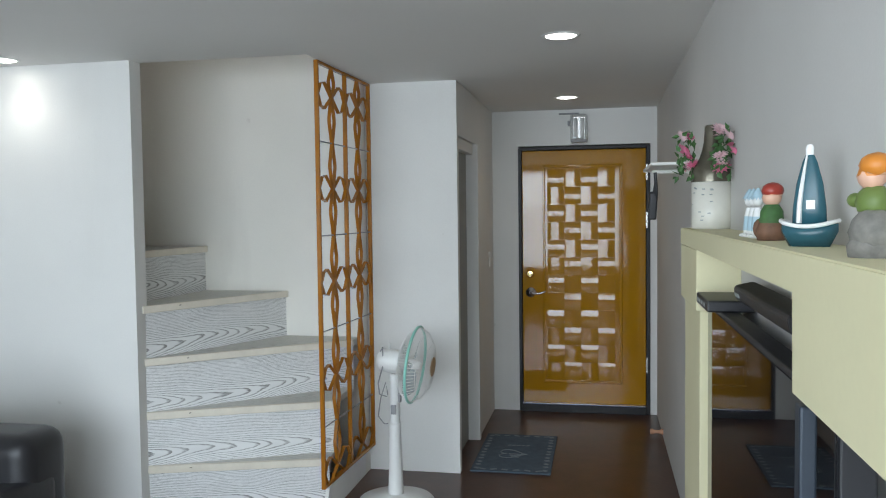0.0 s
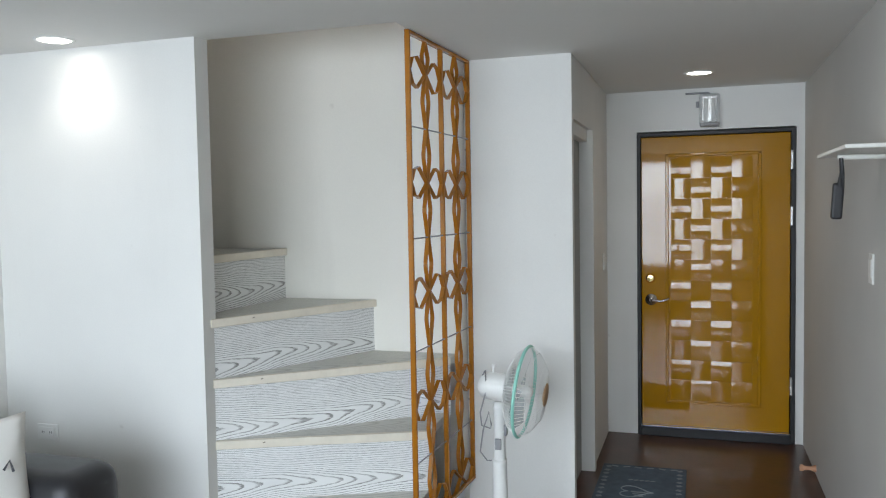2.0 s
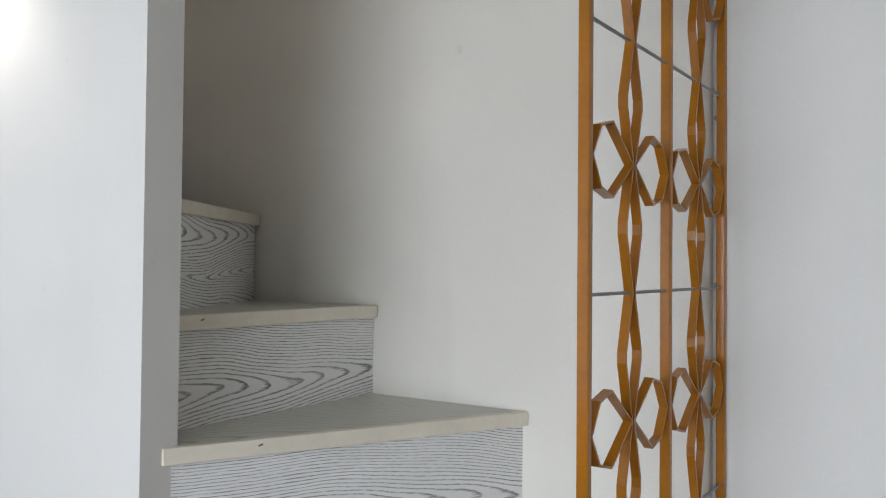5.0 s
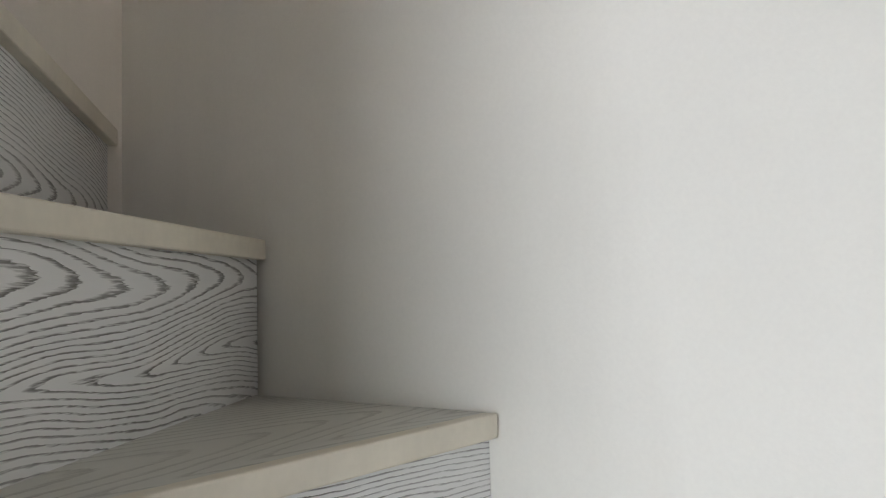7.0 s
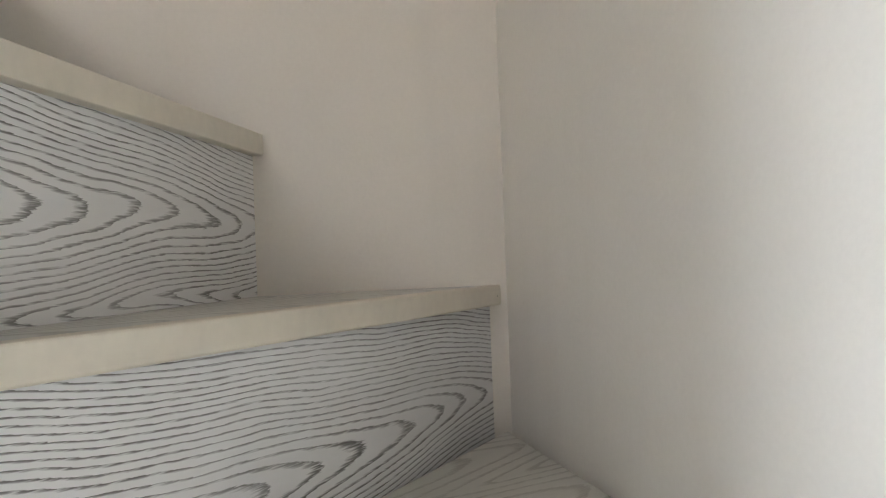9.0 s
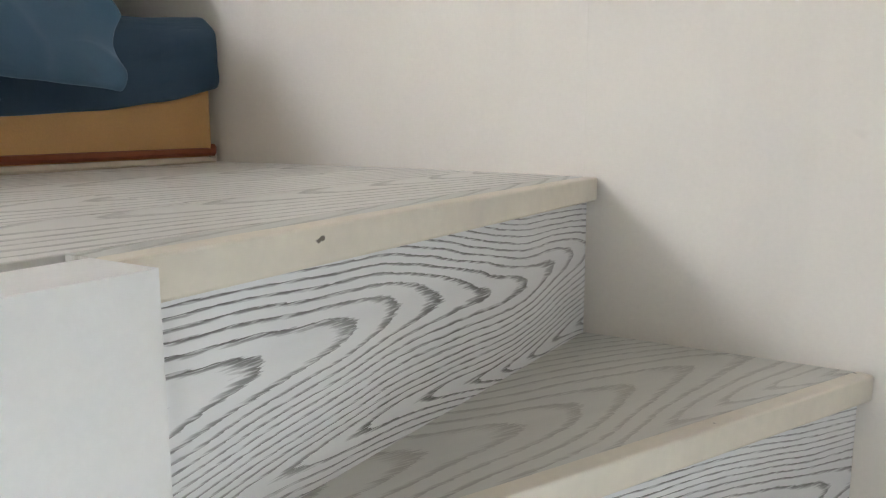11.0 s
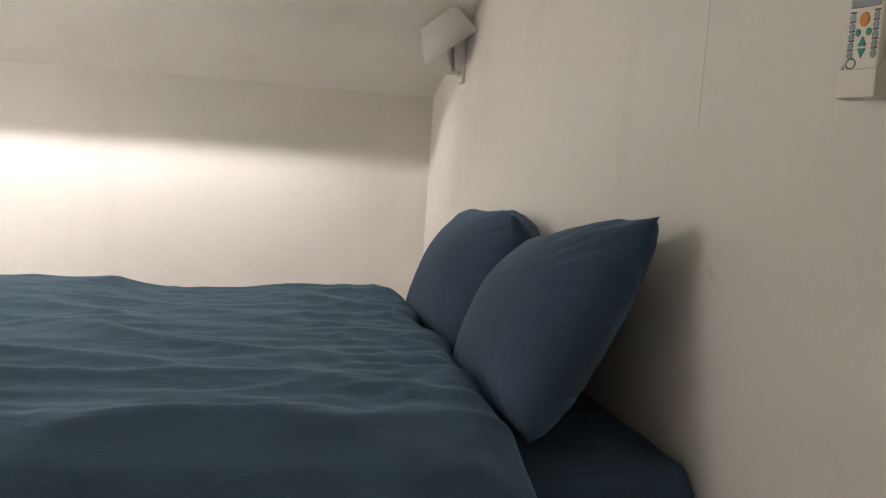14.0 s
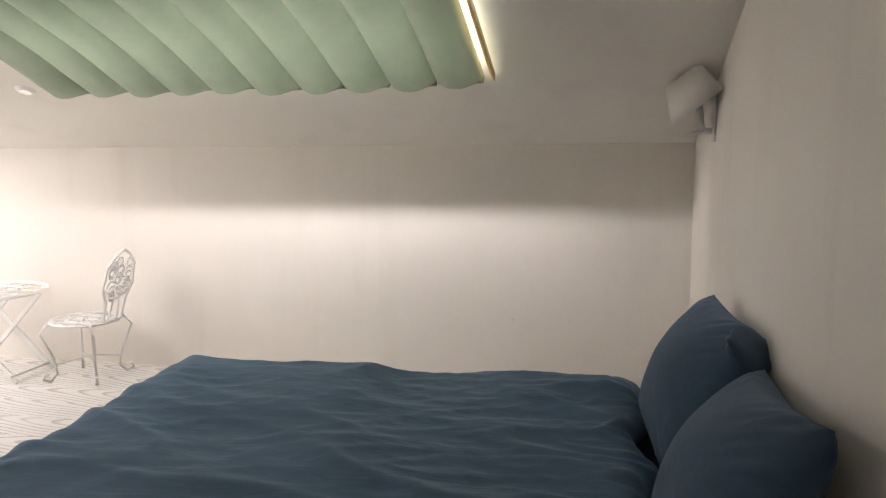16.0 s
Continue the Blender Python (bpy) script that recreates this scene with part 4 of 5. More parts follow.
# ---- sofa ----
sofa = thing("sofa", pose(-2.42, 3.4, F), "black leather sofa against the side wall", "sofa")
part("base", box(-0.52, 0.52, -1.1, 1.02, 0.08, 0.30, 0.03, 3), LEATHER, sofa)
for y in (-0.86, -0.24, 0.38):
    part("seat_cushion", box(-0.26, 0.54, y, y + 0.60, 0.30, 0.46, 0.05, 4), LEATHER, sofa, smooth=True)
    part("back_cushion", box(-0.52, -0.24, y, y + 0.60, 0.40, 0.84, 0.08, 4), LEATHER, sofa, smooth=True)
for y in (-1.12, 0.78):
    part("armrest", box(-0.5, 0.53, y, y + 0.30, 0.10, 0.645, 0.085, 5), LEATHER, sofa, "padded black leather armrest", smooth=True)
for x in (-0.45, 0.45):
    for y in (-1.0, 0.95):
        part("foot", lathe([(0, 0), (0.025, 0), (0.03, 0.09), (0, 0.09)], 14), BLACKPL, sofa, at=pose(x, y, 0))


def pillow_mesh(w, h, t, seed, n=22, sag=0.0, ear=0.0):
    """A stuffed cushion: pinched seam, pointed corners, a few creases."""
    bm = bmesh.new()
    layers = []
    for s in (1, -1):
        g = []
        for i in range(n + 1):
            row = []
            for j in range(n + 1):
                u, v = -1 + 2 * i / n, -1 + 2 * j / n
                x = u * w / 2 * (1 - 0.07 * (1 - v * v) - 0.0)
                z = v * h / 2 * (1 - 0.09 * (1 - u * u))
                k = max(0.0, (1 - u ** 2)) ** 0.5 * max(0.0, (1 - v ** 2)) ** 0.5
                edge = 1 - k
                nz = noise.noise(Vector((u * 1.3 + seed, v * 1.3, s * 3.0)))
                # creases that run in from the corners, fading towards the middle
                far = max(abs(u), abs(v))
                fold = 1 - 2 * abs(noise.noise(Vector((5.5 * (abs(u) - abs(v)) + seed, 1.3 * far, s * 2.0 + (u > 0) + 2 * (v > 0)))))
                cr = 0.020 * max(0.0, fold - 0.35) * far ** 3 * min(1.0, 5 * k) * min(1.0, 2.5 * abs(u * v))
                y = s * (t / 2 * k * (1 + 0.07 * nz) + cr)
                # one upper corner flops forward
                c = ear * max(0.0, u + v - 1.5)
                y, z, x = y - 0.16 * c, z - 0.13 * c, x - 0.05 * c
                if (i in (0, n) or j in (0, n)) and s == -1:
                    row.append(layers[0][i][j])
                else:
                    row.append(bm.verts.new((x, y + sag * (1 - v) ** 2 * 0.25, z)))
            g.append(row)
        layers.append(g)
        for i in range(n):
            for j in range(n):
                q = (g[i][j], g[i + 1][j], g[i + 1][j + 1], g[i][j + 1])
                bm.faces.new(q if s == -1 else q[::-1])
    return bm


cus = thing("cushion", pose(-2.19, 4.02, F + 0.66, -14, 0, 58), "white cushion with small dark printed figures on the sofa", "cushion")
part("cover", pillow_mesh(0.44, 0.42, 0.14, 3.0), base("white_cotton", (0.72, 0.70, 0.66), 0.9, bump=0.3, fine=300), cus, smooth=True)
for i in range(5):
    part("print_mark", tube([(-0.12 + 0.06 * i, -0.071, 0.02 * (-1) ** i), (-0.10 + 0.06 * i, -0.073, 0.03 + 0.02 * (-1) ** i), (-0.09 + 0.06 * i, -0.071, 0.01)], 0.005, 5), INK, cus)


# ---- loft: bed ----
BX0, BX1, BY0, BY1 = -2.945, -1.02, 2.58, 4.09
bed = thing("mattress", pose((BX0 + BX1) / 2, (BY0 + BY1) / 2, L), "tan quilted mattress with rust piping on the floor", "mattress")
HX2, HY2 = (BX1 - BX0) / 2, (BY1 - BY0) / 2


def askew(x, y):
    """The head end follows the wall, which runs a little askew."""
    return max(0.0, 4.3 - y) * SKEW * max(0.0, 1 - (x - BX0) / 1.2)


mb = box(-HX2, HX2, -HY2, HY2, 0.0, 0.262, 0.03, 4)
for v in mb.verts:
    v.co.x += askew(v.co.x + (BX0 + BX1) / 2, v.co.y + (BY0 + BY1) / 2)
part("body", mb, FOAM, bed, smooth=False)
for name, z, mat, r in (("lower_piping", 0.026, PIPING, 0.009), ("hem_band", 0.008, CREAMCLOTH, 0.008)):
    o = 0.004
    pts = []
    for cx, cy, a0 in ((HX2 - 0.03, HY2 - 0.03, 0), (-HX2 + 0.03, HY2 - 0.03, 90), (-HX2 + 0.03, -HY2 + 0.03, 180), (HX2 - 0.03, -HY2 + 0.03, 270)):
        pts += [(cx + (0.03 + o) * math.cos(radians(a0 + a)), cy + (0.03 + o) * math.sin(radians(a0 + a)), z + 0.006 * math.sin(3 * (cx + a))) for a in (0, 30, 60, 90)]
    pts = [(x + askew(x + (BX0 + BX1) / 2, y + (BY0 + BY1) / 2), y, z) for x, y, z in pts]
    part(name, tube(pts, r, 6, True), mat, bed)


def cloth(name, rows, mat, thick, label, category, sub=1):
    """A grid of points as thick cloth."""
    bm = bmesh.new()
    vs = [[bm.verts.new(p) for p in row] for row in rows]
    for a, b in zip(vs, vs[1:]):
        for j in range(len(a) - 1):
            bm.faces.new((a[j], a[j + 1], b[j + 1], b[j]))
    ob = part(name, bm, mat, smooth=True)
    so = ob.modifiers.new("thickness", "SOLIDIFY")
    so.thickness, so.offset = thick, -1
    ss = ob.modifiers.new("soft", "SUBSURF")
    ss.levels = ss.render_levels = sub
    return tagged(ob, label, category)


def lerp_path(pts, n):
    """n + 1 points at even steps along a line of points."""
    pts = [Vector(p) for p in pts]
    ls = [0.0]
    for a, b in zip(pts, pts[1:]):
        ls.append(ls[-1] + (b - a).length)
    out, k = [], 0
    for i in range(n + 1):
        s = ls[-1] * i / n
        while k < len(ls) - 2 and ls[k + 1] < s:
            k += 1
        out.append(pts[k].lerp(pts[k + 1], (s - ls[k]) / (ls[k + 1] - ls[k])))
    return out


# fitted sheet: over the top and down both sides, its hem uneven
rows = []
for i in range(121):
    x = BX0 - 0.004 + (BX1 - BX0 + 0.012) * i / 120
    head = math.exp(-(x - BX0) / 0.42)
    hem = L + 0.070 + 0.085 * head + 0.014 * noise.noise(Vector((x * 5, 1.3, 0)))
    puff = 0.010 * noise.noise(Vector((x * 7, 0, 0))) + 0.004 * math.sin(x * 40)
    drop = -0.022 * math.exp(-(x - BX0) / 0.12)
    pr = lerp_path([(BY1 + 0.012, hem), (BY1 + 0.016 + puff, L + 0.18), (BY1 + 0.012, L + 0.26 - drop), (BY1 - 0.03, L + 0.296 - drop), ((BY0 + BY1) / 2, L + 0.302 - drop), (BY0 + 0.03, L + 0.296 - drop), (BY0 - 0.012, L + 0.26), (BY0 - 0.016, L + 0.10)], 130)
    # a tucked fold slants down from the corner at the wall, with smaller ones below it
    d = x - BX0
    tuck = max(0.0, 1 - abs(d - 0.16) / 0.15)
    row = []
    for p in pr:
        y, z = p.x, p.y + 0.004 * noise.noise(Vector((x * 9, p.x * 9, 2)))
        if y > BY1 - 0.06:
            y += tuck * (0.026 * math.exp(-((z - L - 0.282 + 0.30 * d) / 0.014) ** 2) + 0.010 * math.exp(-((z - L - 0.235 + 0.42 * d) / 0.012) ** 2))
            y += 0.006 * noise.noise(Vector((x * 6, z * 22, 5)))
        row.append((x + askew(x, y), y, z))
    rows.append(row)
cloth("fitted_sheet", rows, NAVY, 0.006, "dark blue fitted sheet stretched over the mattress", "bed sheet")

# duvet: thick, rumpled, hanging over the near side, its head end rounded
DX0, DX1 = -2.64, -0.93
rows = []
N = 130


def ridged(x, y, z, power=2.0):
    """1 on sharp crests, 0 in the hollows between them."""
    return max(0.0, 1 - 2.2 * abs(noise.noise(Vector((x, y, z))))) ** power


for i in range(N + 1):
    s = i / N
    x = DX0 + (DX1 - DX0) * s
    e = min(1.0, (x - DX0) / 0.09)
    edge = (1 - (1 - e) ** 2) ** 0.5          # round rise at the head end
    f = max(0.0, (x - (DX1 - 0.10)) / 0.10)
    near = math.exp(-(x - DX0) / 0.30)        # 1 at the head end
    top = L + 0.332 + 0.062 * edge - 0.05 * f * f
    hem = L + 0.190 - 0.050 * near + 0.012 * noise.noise(Vector((x * 3.0, 7, 0)))
    out = 0.062 + 0.018 * noise.noise(Vector((x * 2.2, 3, 1))) - 0.03 * near
    pr = lerp_path([(BY1 + 0.03, hem + 0.012), (BY1 + 0.05 + out * 0.5, hem), (BY1 + 0.045 + out, hem + 0.06), (BY1 + 0.04 + out, L + 0.285), (BY1 + 0.02 + out * 0.6, top - 0.045), (BY1 - 0.06, top), (BY0 + 0.05, top), (BY0 - 0.05, top - 0.05), (BY0 - 0.07, L + 0.2)], 120)
    row = []
    for p in pr:
        y, z = p.x, p.y
        # on top: long folds across the bed, crossed by short creases near the head end
        w = 0.014 * noise.noise(Vector((x * 2.4, y * 2.4, 0)))
        w += 0.019 * ridged(x * 1.6 + 0.6 * y, y * 4.2 + 0.9 * x, 9) + 0.006 * ridged(x * 4.0 + y, y * 10.0 - x, 5, 1.5) - 0.008
        w += near * (0.016 * ridged(x * 6 + y * 3, y * 9 - x * 4, 2) + 0.010 * ridged(x * 3, y * 19, 8))
        w += 0.003 * noise.noise(Vector((x * 21, y * 26, 6)))
        # down the side: broad hanging folds, a few of them slanting in from the corner
        q = 0.016 * noise.noise(Vector((x * 1.9, z * 4.0, 3))) + 0.012 * ridged(x * 1.2 - z * 1.5, z * 11, 7)
        q += near * 0.048 * ridged(x * 3.0 + z * 5.0, z * 7 - x * 6.5, 12)
        k = min(1.0, max(0.0, y - (BY1 - 0.02)) / 0.08)
        row.append((x + 0.012 * noise.noise(Vector((y * 4, 2, 2))) * (1 if s < 0.05 else 0.2) + 0.05 * near ** 2 * noise.noise(Vector((y * 5, 1, 8))) + 0.02 * near * noise.noise(Vector((z * 9, 4, 4))), y + k * q, z + (1 - k) * w * edge))
    rows.append(row)
cloth("duvet", rows, DUVET, 0.035, "rumpled slate blue duvet spread over the bed", "duvet")

# two pillows against the wall
for y, wd, ht, x, tilt, seed, yaw in ((3.67, 0.74, 0.46, -2.765, 32, 1.7, 88), (2.98, 0.69, 0.47, -2.77, 30, 6.2, 95)):
    pm = part("pillow", pillow_mesh(wd, ht, 0.255, seed, 48, 0.02, 1.0 if seed > 3 else 0.0), NAVY, smooth=True, at=pose(x, y, L + 0.30 + 0.205, 0, 0, yaw) @ pose(0, 0, 0, -tilt, -9 if seed < 3 else -3, 0))
    tagged(pm, "plump dark blue pillow leaning against the wall", "pillow", "pillows on the bed")

# ---- loft: on the bed's wall ----
lamp = thing("wall_lamp", pose(XL + SKEW * (4.3 - 2.12), 2.12, 3.70, 0, 0, 2), "white wall lamp with a tilted half drum shade", "wall lamp")
part("back_plate", box(0.0, 0.014, -0.035, 0.035, 0.0, 0.22, 0.006), WHITEIRON, lamp)
part("arm", tube([(0.012, 0, 0.04), (0.045, 0, 0.045), (0.055, 0, 0.09), (0.06, 0, 0.15)], [0.012, 0.013, 0.015, 0.012], 12), WHITEIRON, lamp, smooth=True)
part("drip_cup", lathe([(0.0, -0.004), (0.012, 0.0), (0.036, 0.008), (0.030, 0.004), (0.0, 0.0)], 20), WHITEIRON, lamp, at=pose(0.055, 0, 0.035, 0, 12, 0))
part("socket", lathe([(0, 0), (0.017, 0), (0.017, 0.05), (0, 0.05)], 16), CREAMPL, lamp, at=pose(0.06, 0, 0.145))
shade = bmesh.new()
ring = []
for z, r in ((0.0, 0.195), (0.125, 0.130)):
    ring.append([[shade.verts.new(((r - th) * math.cos(a), (r - th) * math.sin(a), z)) for a in [math.pi * (-0.5 + i / 28) for i in range(29)]] for th in (0, 0.003)])
for k in (0, 1):
    for i in range(28):
        shade.faces.new((ring[0][k][i], ring[0][k][i + 1], ring[1][k][i + 1], ring[1][k][i]))
for i in range(28):
    shade.faces.new((ring[0][0][i], ring[0][0][i + 1], ring[0][1][i + 1], ring[0][1][i]))
    shade.faces.new((ring[1][0][i], ring[1][0][i + 1], ring[1][1][i + 1], ring[1][1][i]))
part("shade", shade, SHADE, lamp, "white fabric half drum shade", at=pose(0.004, 0, 0.185, 0, 38, 0), smooth=True)

rem = thing("remote_control", pose(XL + 0.010, 4.412, 3.468, 0, 0, 107) @ Matrix.Diagonal((0.80, 0.66, 1.06, 1)), "cream air conditioner remote in a wall holder", "remote control")
body = part("body", box(-0.029, 0.029, -0.046, -0.022, 0.015, 0.172, 0.004, 3), CREAMPL, rem)
part("back_shell", box(-0.027, 0.027, -0.022, -0.010, 0.03, 0.172, 0.003), CREAMPL, rem)
part("screen_frame", box(-0.025, 0.025, -0.0475, -0.045, 0.102, 0.163, 0.001), GREYPL, body, "dark grey screen frame")
part("screen", box(-0.020, 0.020, -0.0485, -0.047, 0.108, 0.158), LCD, body, "grey liquid crystal screen")
part("power_button", lathe([(0, 0.003), (0.0075, 0.0025), (0.0085, 0)], 20), ORANGE, body, "orange power button", at=pose(0.0, -0.046, 0.088, 90))
for z in (0.091, 0.080, 0.069, 0.058, 0.047):
    for x in (-0.020, 0.020):
        part("button", lathe([(0, 0.002), (0.0045, 0.0016), (0.005, 0)], 14), LCD, body, at=pose(x, -0.046, z, 90))
        part("button_caption", box(x - 0.005, x + 0.005, -0.0466, -0.0455, z + 0.0052, z + 0.0072), INK, body)
for x in (-0.009, 0.009):
    part("mode_button", lathe([(0, 0.002), (0.0042, 0.0016), (0.0046, 0)], 14), GREENPL, body, at=pose(x, -0.046, 0.073, 90))
for z, s in ((0.062, 1), (0.049, -1)):
    tri = prism([(-0.0065, -s * 0.005), (0.0065, -s * 0.005), (0, s * 0.006)], 0, 0.003)
    part("arrow_button", tri, GREENPL, body, "green arrow button", at=pose(0, -0.0455, z, 90))
hold = bmesh.new()
put_box(hold, -0.034, 0.034, -0.055, -0.049, 0.0, 0.030, 0.002)
put_box(hold, -0.034, 0.034, -0.055, -0.004, -0.004, 0.004, 0.002)
part("holder_front", hold, CREAMPL, rem, "cream plastic wall holder")
for x in (-0.034, 0.031):
    hs2 = prism([(-0.050, 0.0), (0, 0.0), (0, 0.095), (-0.018, 0.090), (-0.035, 0.04), (-0.050, 0.030)], x, x + 0.003)
    bmesh.ops.transform(hs2, matrix=Matrix(((0, 0, 1, 0), (1, 0, 0, 0), (0, 1, 0, 0), (0, 0, 0, 1))), verts=hs2.verts)
    part("holder_side", hs2, CREAMPL, rem)
part("emblem", tube([(0.008 * math.cos(2 * math.pi * i / 16) - 0.016, -0.0466, 0.037 + 0.006 * math.sin(2 * math.pi * i / 16)) for i in range(16)], 0.0009, 4, True), INK, rem)

ol = plate("wall_outlet", pose(XL, 4.545, 3.37, 0, 0, 90), "white plastic double socket beside the bed", 0.125, 0.085,
           [(-0.026, 0.012, 0.005, 0.0022), (-0.026, -0.012, 0.005, 0.0022), (0.026, 0.012, 0.005, 0.0022), (0.026, -0.012, 0.005, 0.0022), (-0.008, 0.0, 0.004, 0.005)])
part("red_button", box(0.002, 0.006, -0.0135, -0.012, -0.004, 0.004), RED, ol, "small red test button")
part("panel_seam", box(XL - 0.002, XL + SKEW * 0.327 + 0.0006, 3.9722, 3.9732, 3.45, 4.55), base("dark_seam", (0.48, 0.45, 0.40), 0.9), None)
tagged(bpy.data.objects["panel_seam"], "thin crack line in the wall paint", "trim", "", "structure")

# ---- loft: quilted roof blind ----
pitch = math.degrees(math.atan(SLOPE))
bl = thing("roof_blind", pose(0, 2.30, roof_z(2.30) - 0.054, pitch), "sage green quilted velvet blind under the roof window", "blind")
n, x0, x1, run = 10, -2.06, -0.26, 1.45
cw = (x1 - x0) / n


def channel(w, length):
    """One stuffed channel: rounded below, closed at the end."""
    bm = bmesh.new()
    rows, m = [], 12
    for i in range(25):
        y = length * i / 24
        e = min(1.0, (y + 0.004) / 0.05)
        fat = 0.062 * (1 - (1 - e) ** 2 * 0.75) * (1 + 0.10 * math.sin(y * 9 + 1))
        row = []
        for j in range(m + 1):
            s = -1 + 2 * j / m
            row.append(bm.verts.new((s * w / 2, y, -fat * (1 - abs(s) ** 2.6) ** 0.7)))
        for j in range(m, -1, -1):
            s = -1 + 2 * j / m
            row.append(bm.verts.new((s * w / 2, y, 0.006)))
        rows.append(row)
    k = len(rows[0])
    for a, b in zip(rows, rows[1:]):
        for j in range(k):
            bm.faces.new((a[j], a[(j + 1) % k], b[(j + 1) % k], b[j]))
    bm.faces.new(rows[0][::-1]), bm.faces.new(rows[-1])
    return bm


mesh = finish(channel(cw * 1.01, run), "channel", VELVET, True)
rb = random.Random(3)
for i in range(n):
    c = new("channel", mesh)
    c.parent = bl
    c.location = (x0 + cw * (i + 0.5), 0.012 * rb.uniform(-1, 1) + (0.02 if i == 0 else 0), 0.003 * rb.uniform(-1, 1))
    hem = part("hem", box(-cw / 2 + 0.004, cw / 2 - 0.004, -0.012, 0.0, -0.016, 0.004, 0.004), VELVET, c, "flat fabric hem")
for x in (x0 - 0.03, x1 + 0.03):
    part("guide_rail", box(x - 0.006, x + 0.006, -0.01, run, 0.0, 0.028, 0.002), base("brass_rail", (0.55, 0.38, 0.15), 0.3, 0.8), bl, "brass guide rail")
for i, h in enumerate(HOLES):
    w = thing("roof_window", pose((h[0] + h[1]) / 2, (h[2] + h[3]) / 2, roof_z((h[2] + h[3]) / 2), pitch), "white framed roof window in the slope", "window", "roof windows")
    a, b = (h[1] - h[0]) / 2, (h[3] - h[2]) / 2 / math.cos(radians(pitch))
    for name, q in (("frame_side", (-a, -a + 0.05, -b, b)), ("frame_side", (a - 0.05, a, -b, b)), ("frame_end", (-a + 0.05, a - 0.05, -b, -b + 0.05)), ("frame_end", (-a + 0.05, a - 0.05, b - 0.05, b))):
        part(name, box(*q, 0.06, 0.15, 0.003), WHITEPL, w)
    pane = part("pane", box(-a + 0.05, a - 0.05, -b + 0.05, b - 0.05, 0.10, 0.106), CLEAR, w)
    pane.visible_shadow = False

sp = thing("ceiling_spot", pose(-0.02, 2.2, roof_z(2.2), pitch), "small white spot lamp on the sloping ceiling", "ceiling lamp")
part("ring", lathe([(0, -0.012), (0.03, -0.012), (0.042, -0.004), (0.043, 0)], 24), WHITEPL, sp, smooth=True)
part("lens", lathe([(0, -0.0135), (0.026, -0.013)], 24), CHROME, sp)


# ---- loft: white iron chair and table ----
def hoop(c, r, thick, n=14, ax=(1, 0, 0), ay=(0, 1, 0)):
    return tube(arc(c, r, 0, 360 - 360 / n, n - 1, ax, ay), thick, 5, True)


def lace_disc(name, r, z, parent, label):
    """A pierced round of cast iron: rim, inner ring and two rounds of loops."""
    rim = part(name, hoop((0, 0, z), r, 0.008, 40), WHITEIRON, parent, label)
    part("inner_ring", hoop((0, 0, z), r * 0.55, 0.005, 28), WHITEIRON, rim)
    for k in range(12):
        a = 2 * math.pi * k / 12
        part("lace_loop", hoop((0.77 * r * math.cos(a), 0.77 * r * math.sin(a), z), 0.2 * r, 0.005), WHITEIRON, rim)
        if k % 2 == 0:
            part("lace_loop", hoop((0.28 * r * math.cos(a), 0.28 * r * math.sin(a), z), 0.24 * r, 0.005), WHITEIRON, rim)


chair = thing("garden_chair", pose(0.07, 1.80, L, 0, 0, -90), "white ornate wrought iron garden chair", "chair")
lace_disc("seat", 0.165, 0.30, chair, "pierced white iron seat")
for sx in (-1, 1):
    for sy in (-1, 1):
        part("leg", tube([(sx * 0.13, sy * 0.12, 0.30), (sx * 0.155, sy * 0.15, 0.25), (sx * 0.11, sy * 0.115, 0.12), (sx * 0.10, sy * 0.11, 0.04), (sx * 0.125, sy * 0.13, 0.008), (sx * 0.15, sy * 0.15, 0.02), (sx * 0.148, sy * 0.148, 0.042), (sx * 0.13, sy * 0.135, 0.04)], 0.0085, 7), WHITEIRON, chair, smooth=True)
    part("stretcher", tube([(sx * 0.105, sx * 0.11, 0.09), (0, 0, 0.10), (-sx * 0.105, sx * -0.11, 0.09)] if sx > 0 else [(-0.105, 0.11, 0.09), (0, 0, 0.112), (0.105, -0.11, 0.09)], 0.006, 6), WHITEIRON, chair)
bk = bmesh.new()
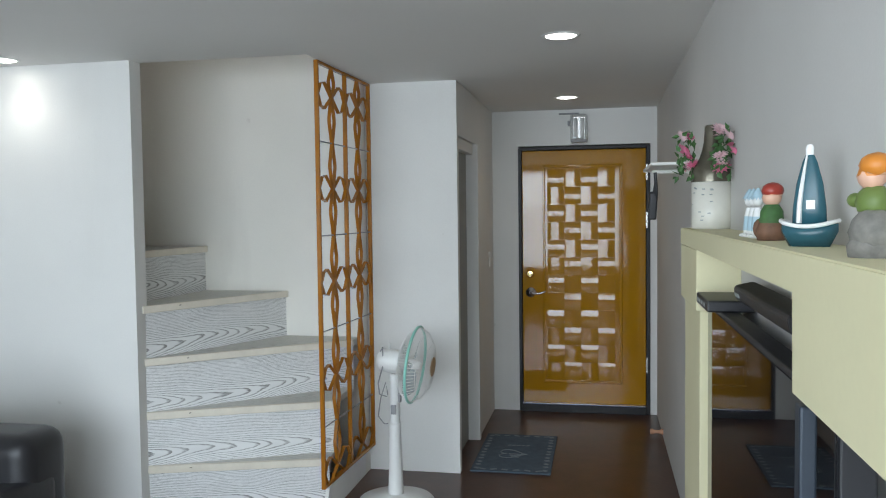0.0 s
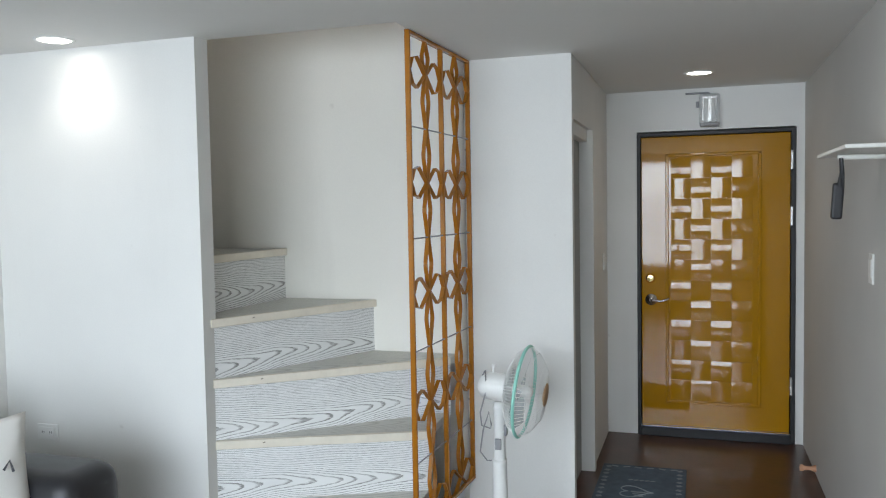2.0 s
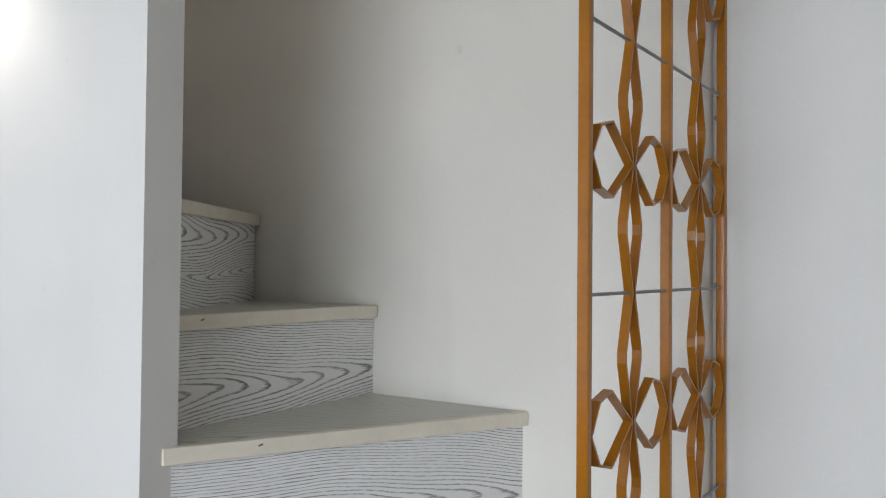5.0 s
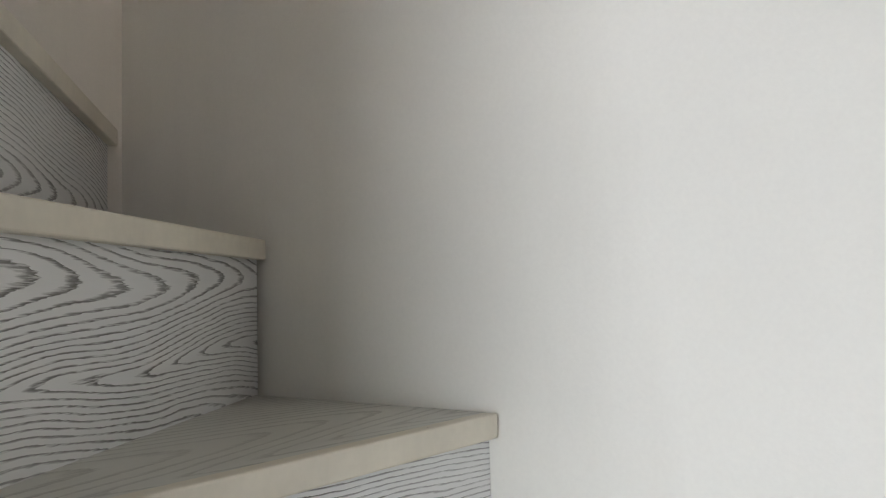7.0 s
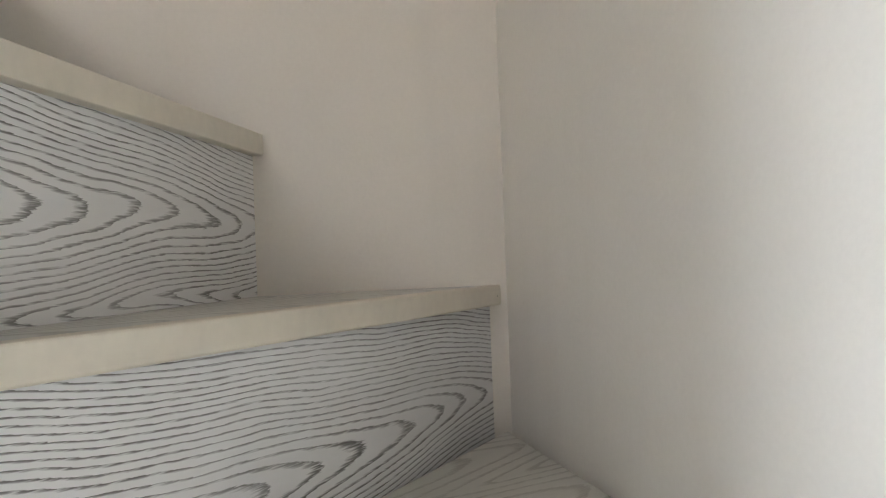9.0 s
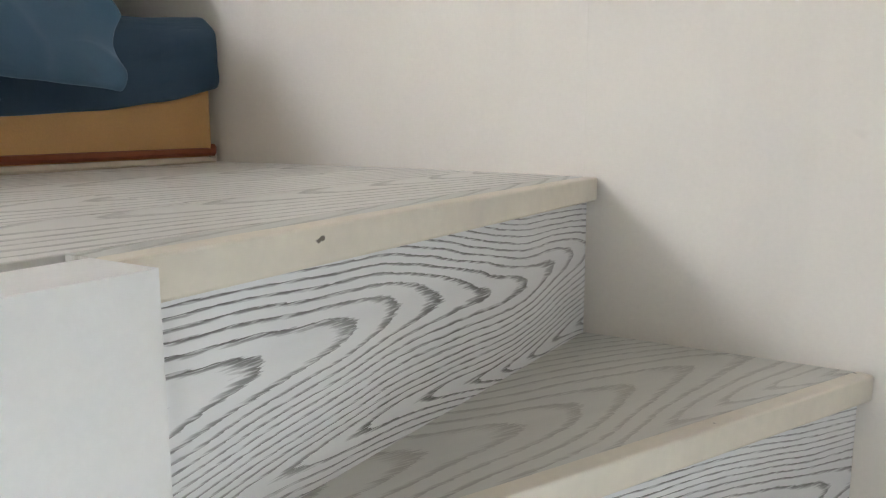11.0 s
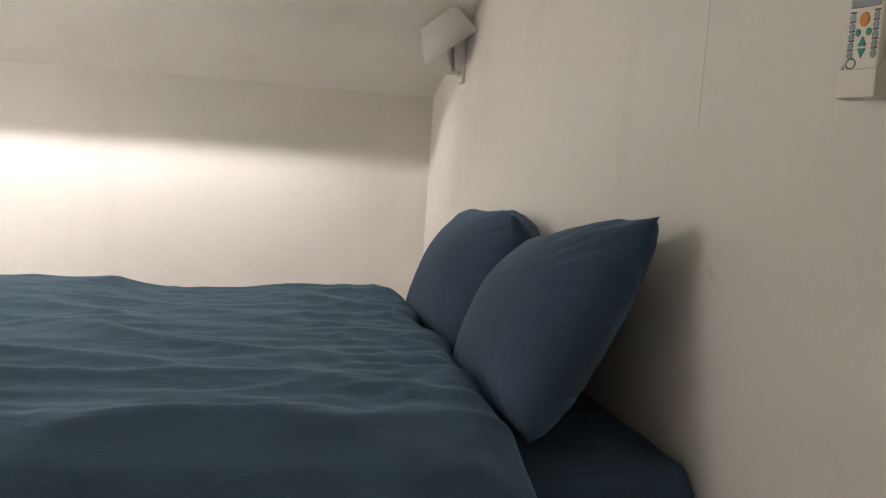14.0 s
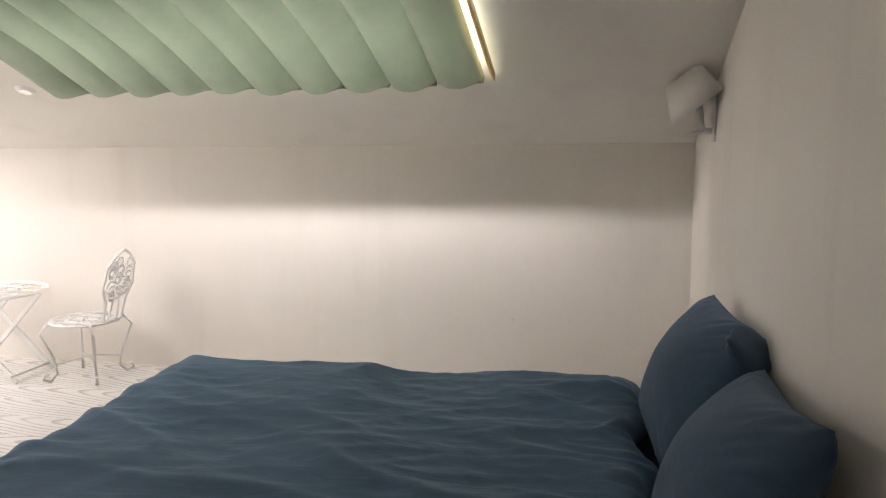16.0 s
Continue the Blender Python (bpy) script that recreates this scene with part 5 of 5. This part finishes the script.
pts = [(-0.07, 0.30), (-0.08, 0.40), (-0.12, 0.48), (-0.11, 0.58), (-0.05, 0.64), (0.0, 0.665), (0.05, 0.64), (0.11, 0.58), (0.12, 0.48), (0.08, 0.40), (0.07, 0.30)]
put_tube(bk, [(x, -0.15 - 0.26 * (z - 0.3), z) for x, z in pts], 0.008, 6)
back = part("backrest", bk, WHITEIRON, chair, "pierced white iron leaf back")
rk = random.Random(8)
for k in range(22):
    x, z, r = rk.uniform(-0.08, 0.08), rk.uniform(0.43, 0.62), rk.uniform(0.018, 0.032)
    part("leaf_loop", hoop((x, -0.15 - 0.26 * (z - 0.3), z), r, 0.006, 10, (1, 0, 0), (0, -0.26, 1)), WHITEIRON, back)
for x in (-0.035, 0.035):
    part("stem", tube([(x, -0.15, 0.30), (x * 0.6, -0.186, 0.44)], 0.006, 5), WHITEIRON, back)
table = thing("garden_table", pose(0.56, 1.86, L), "white ornate folding iron garden table", "table")
lace_disc("tabletop", 0.26, 0.44, table, "pierced white iron tabletop")
for sy in (-0.13, 0.13):
    for s in (-1, 1):
        part("leg", box(-0.30, 0.30, sy - 0.006 + 0.012 * s, sy + 0.006 + 0.012 * s, -0.012, 0.012, 0.003), WHITEIRON, table, at=Matrix.Translation((0, 0, 0.222)) @ pose(0, 0, 0, 0, 45.5 * s, 0))
for x in (-0.19, 0.19):
    part("stretcher", tube([(x, -0.14, 0.04), (x, 0.14, 0.04)], 0.008, 7), WHITEIRON, table)

# ---- living room window behind the walk ----
win = thing("balcony_window", pose(-0.96, YS - 0.075, 0.6), "wide white framed balcony window", "window")
for x in (-1.715, -0.8575, 0.0, 0.8575, 1.715):
    part("frame_upright", box(x - 0.025, x + 0.025, -0.03, 0.03, 0.0, 1.70, 0.003), WHITEPL, win)
for x in (-1.69, -0.8325, 0.025, 0.8825):
    for z in (0.0, 1.65):
        part("frame_rail", box(x, x + 0.8075, -0.022, 0.022, z, z + 0.05, 0.003), WHITEPL, win)
    pane = part("pane", box(x, x + 0.8075, -0.004, 0.004, 0.05, 1.65), CLEAR, win)
    pane.visible_shadow = False
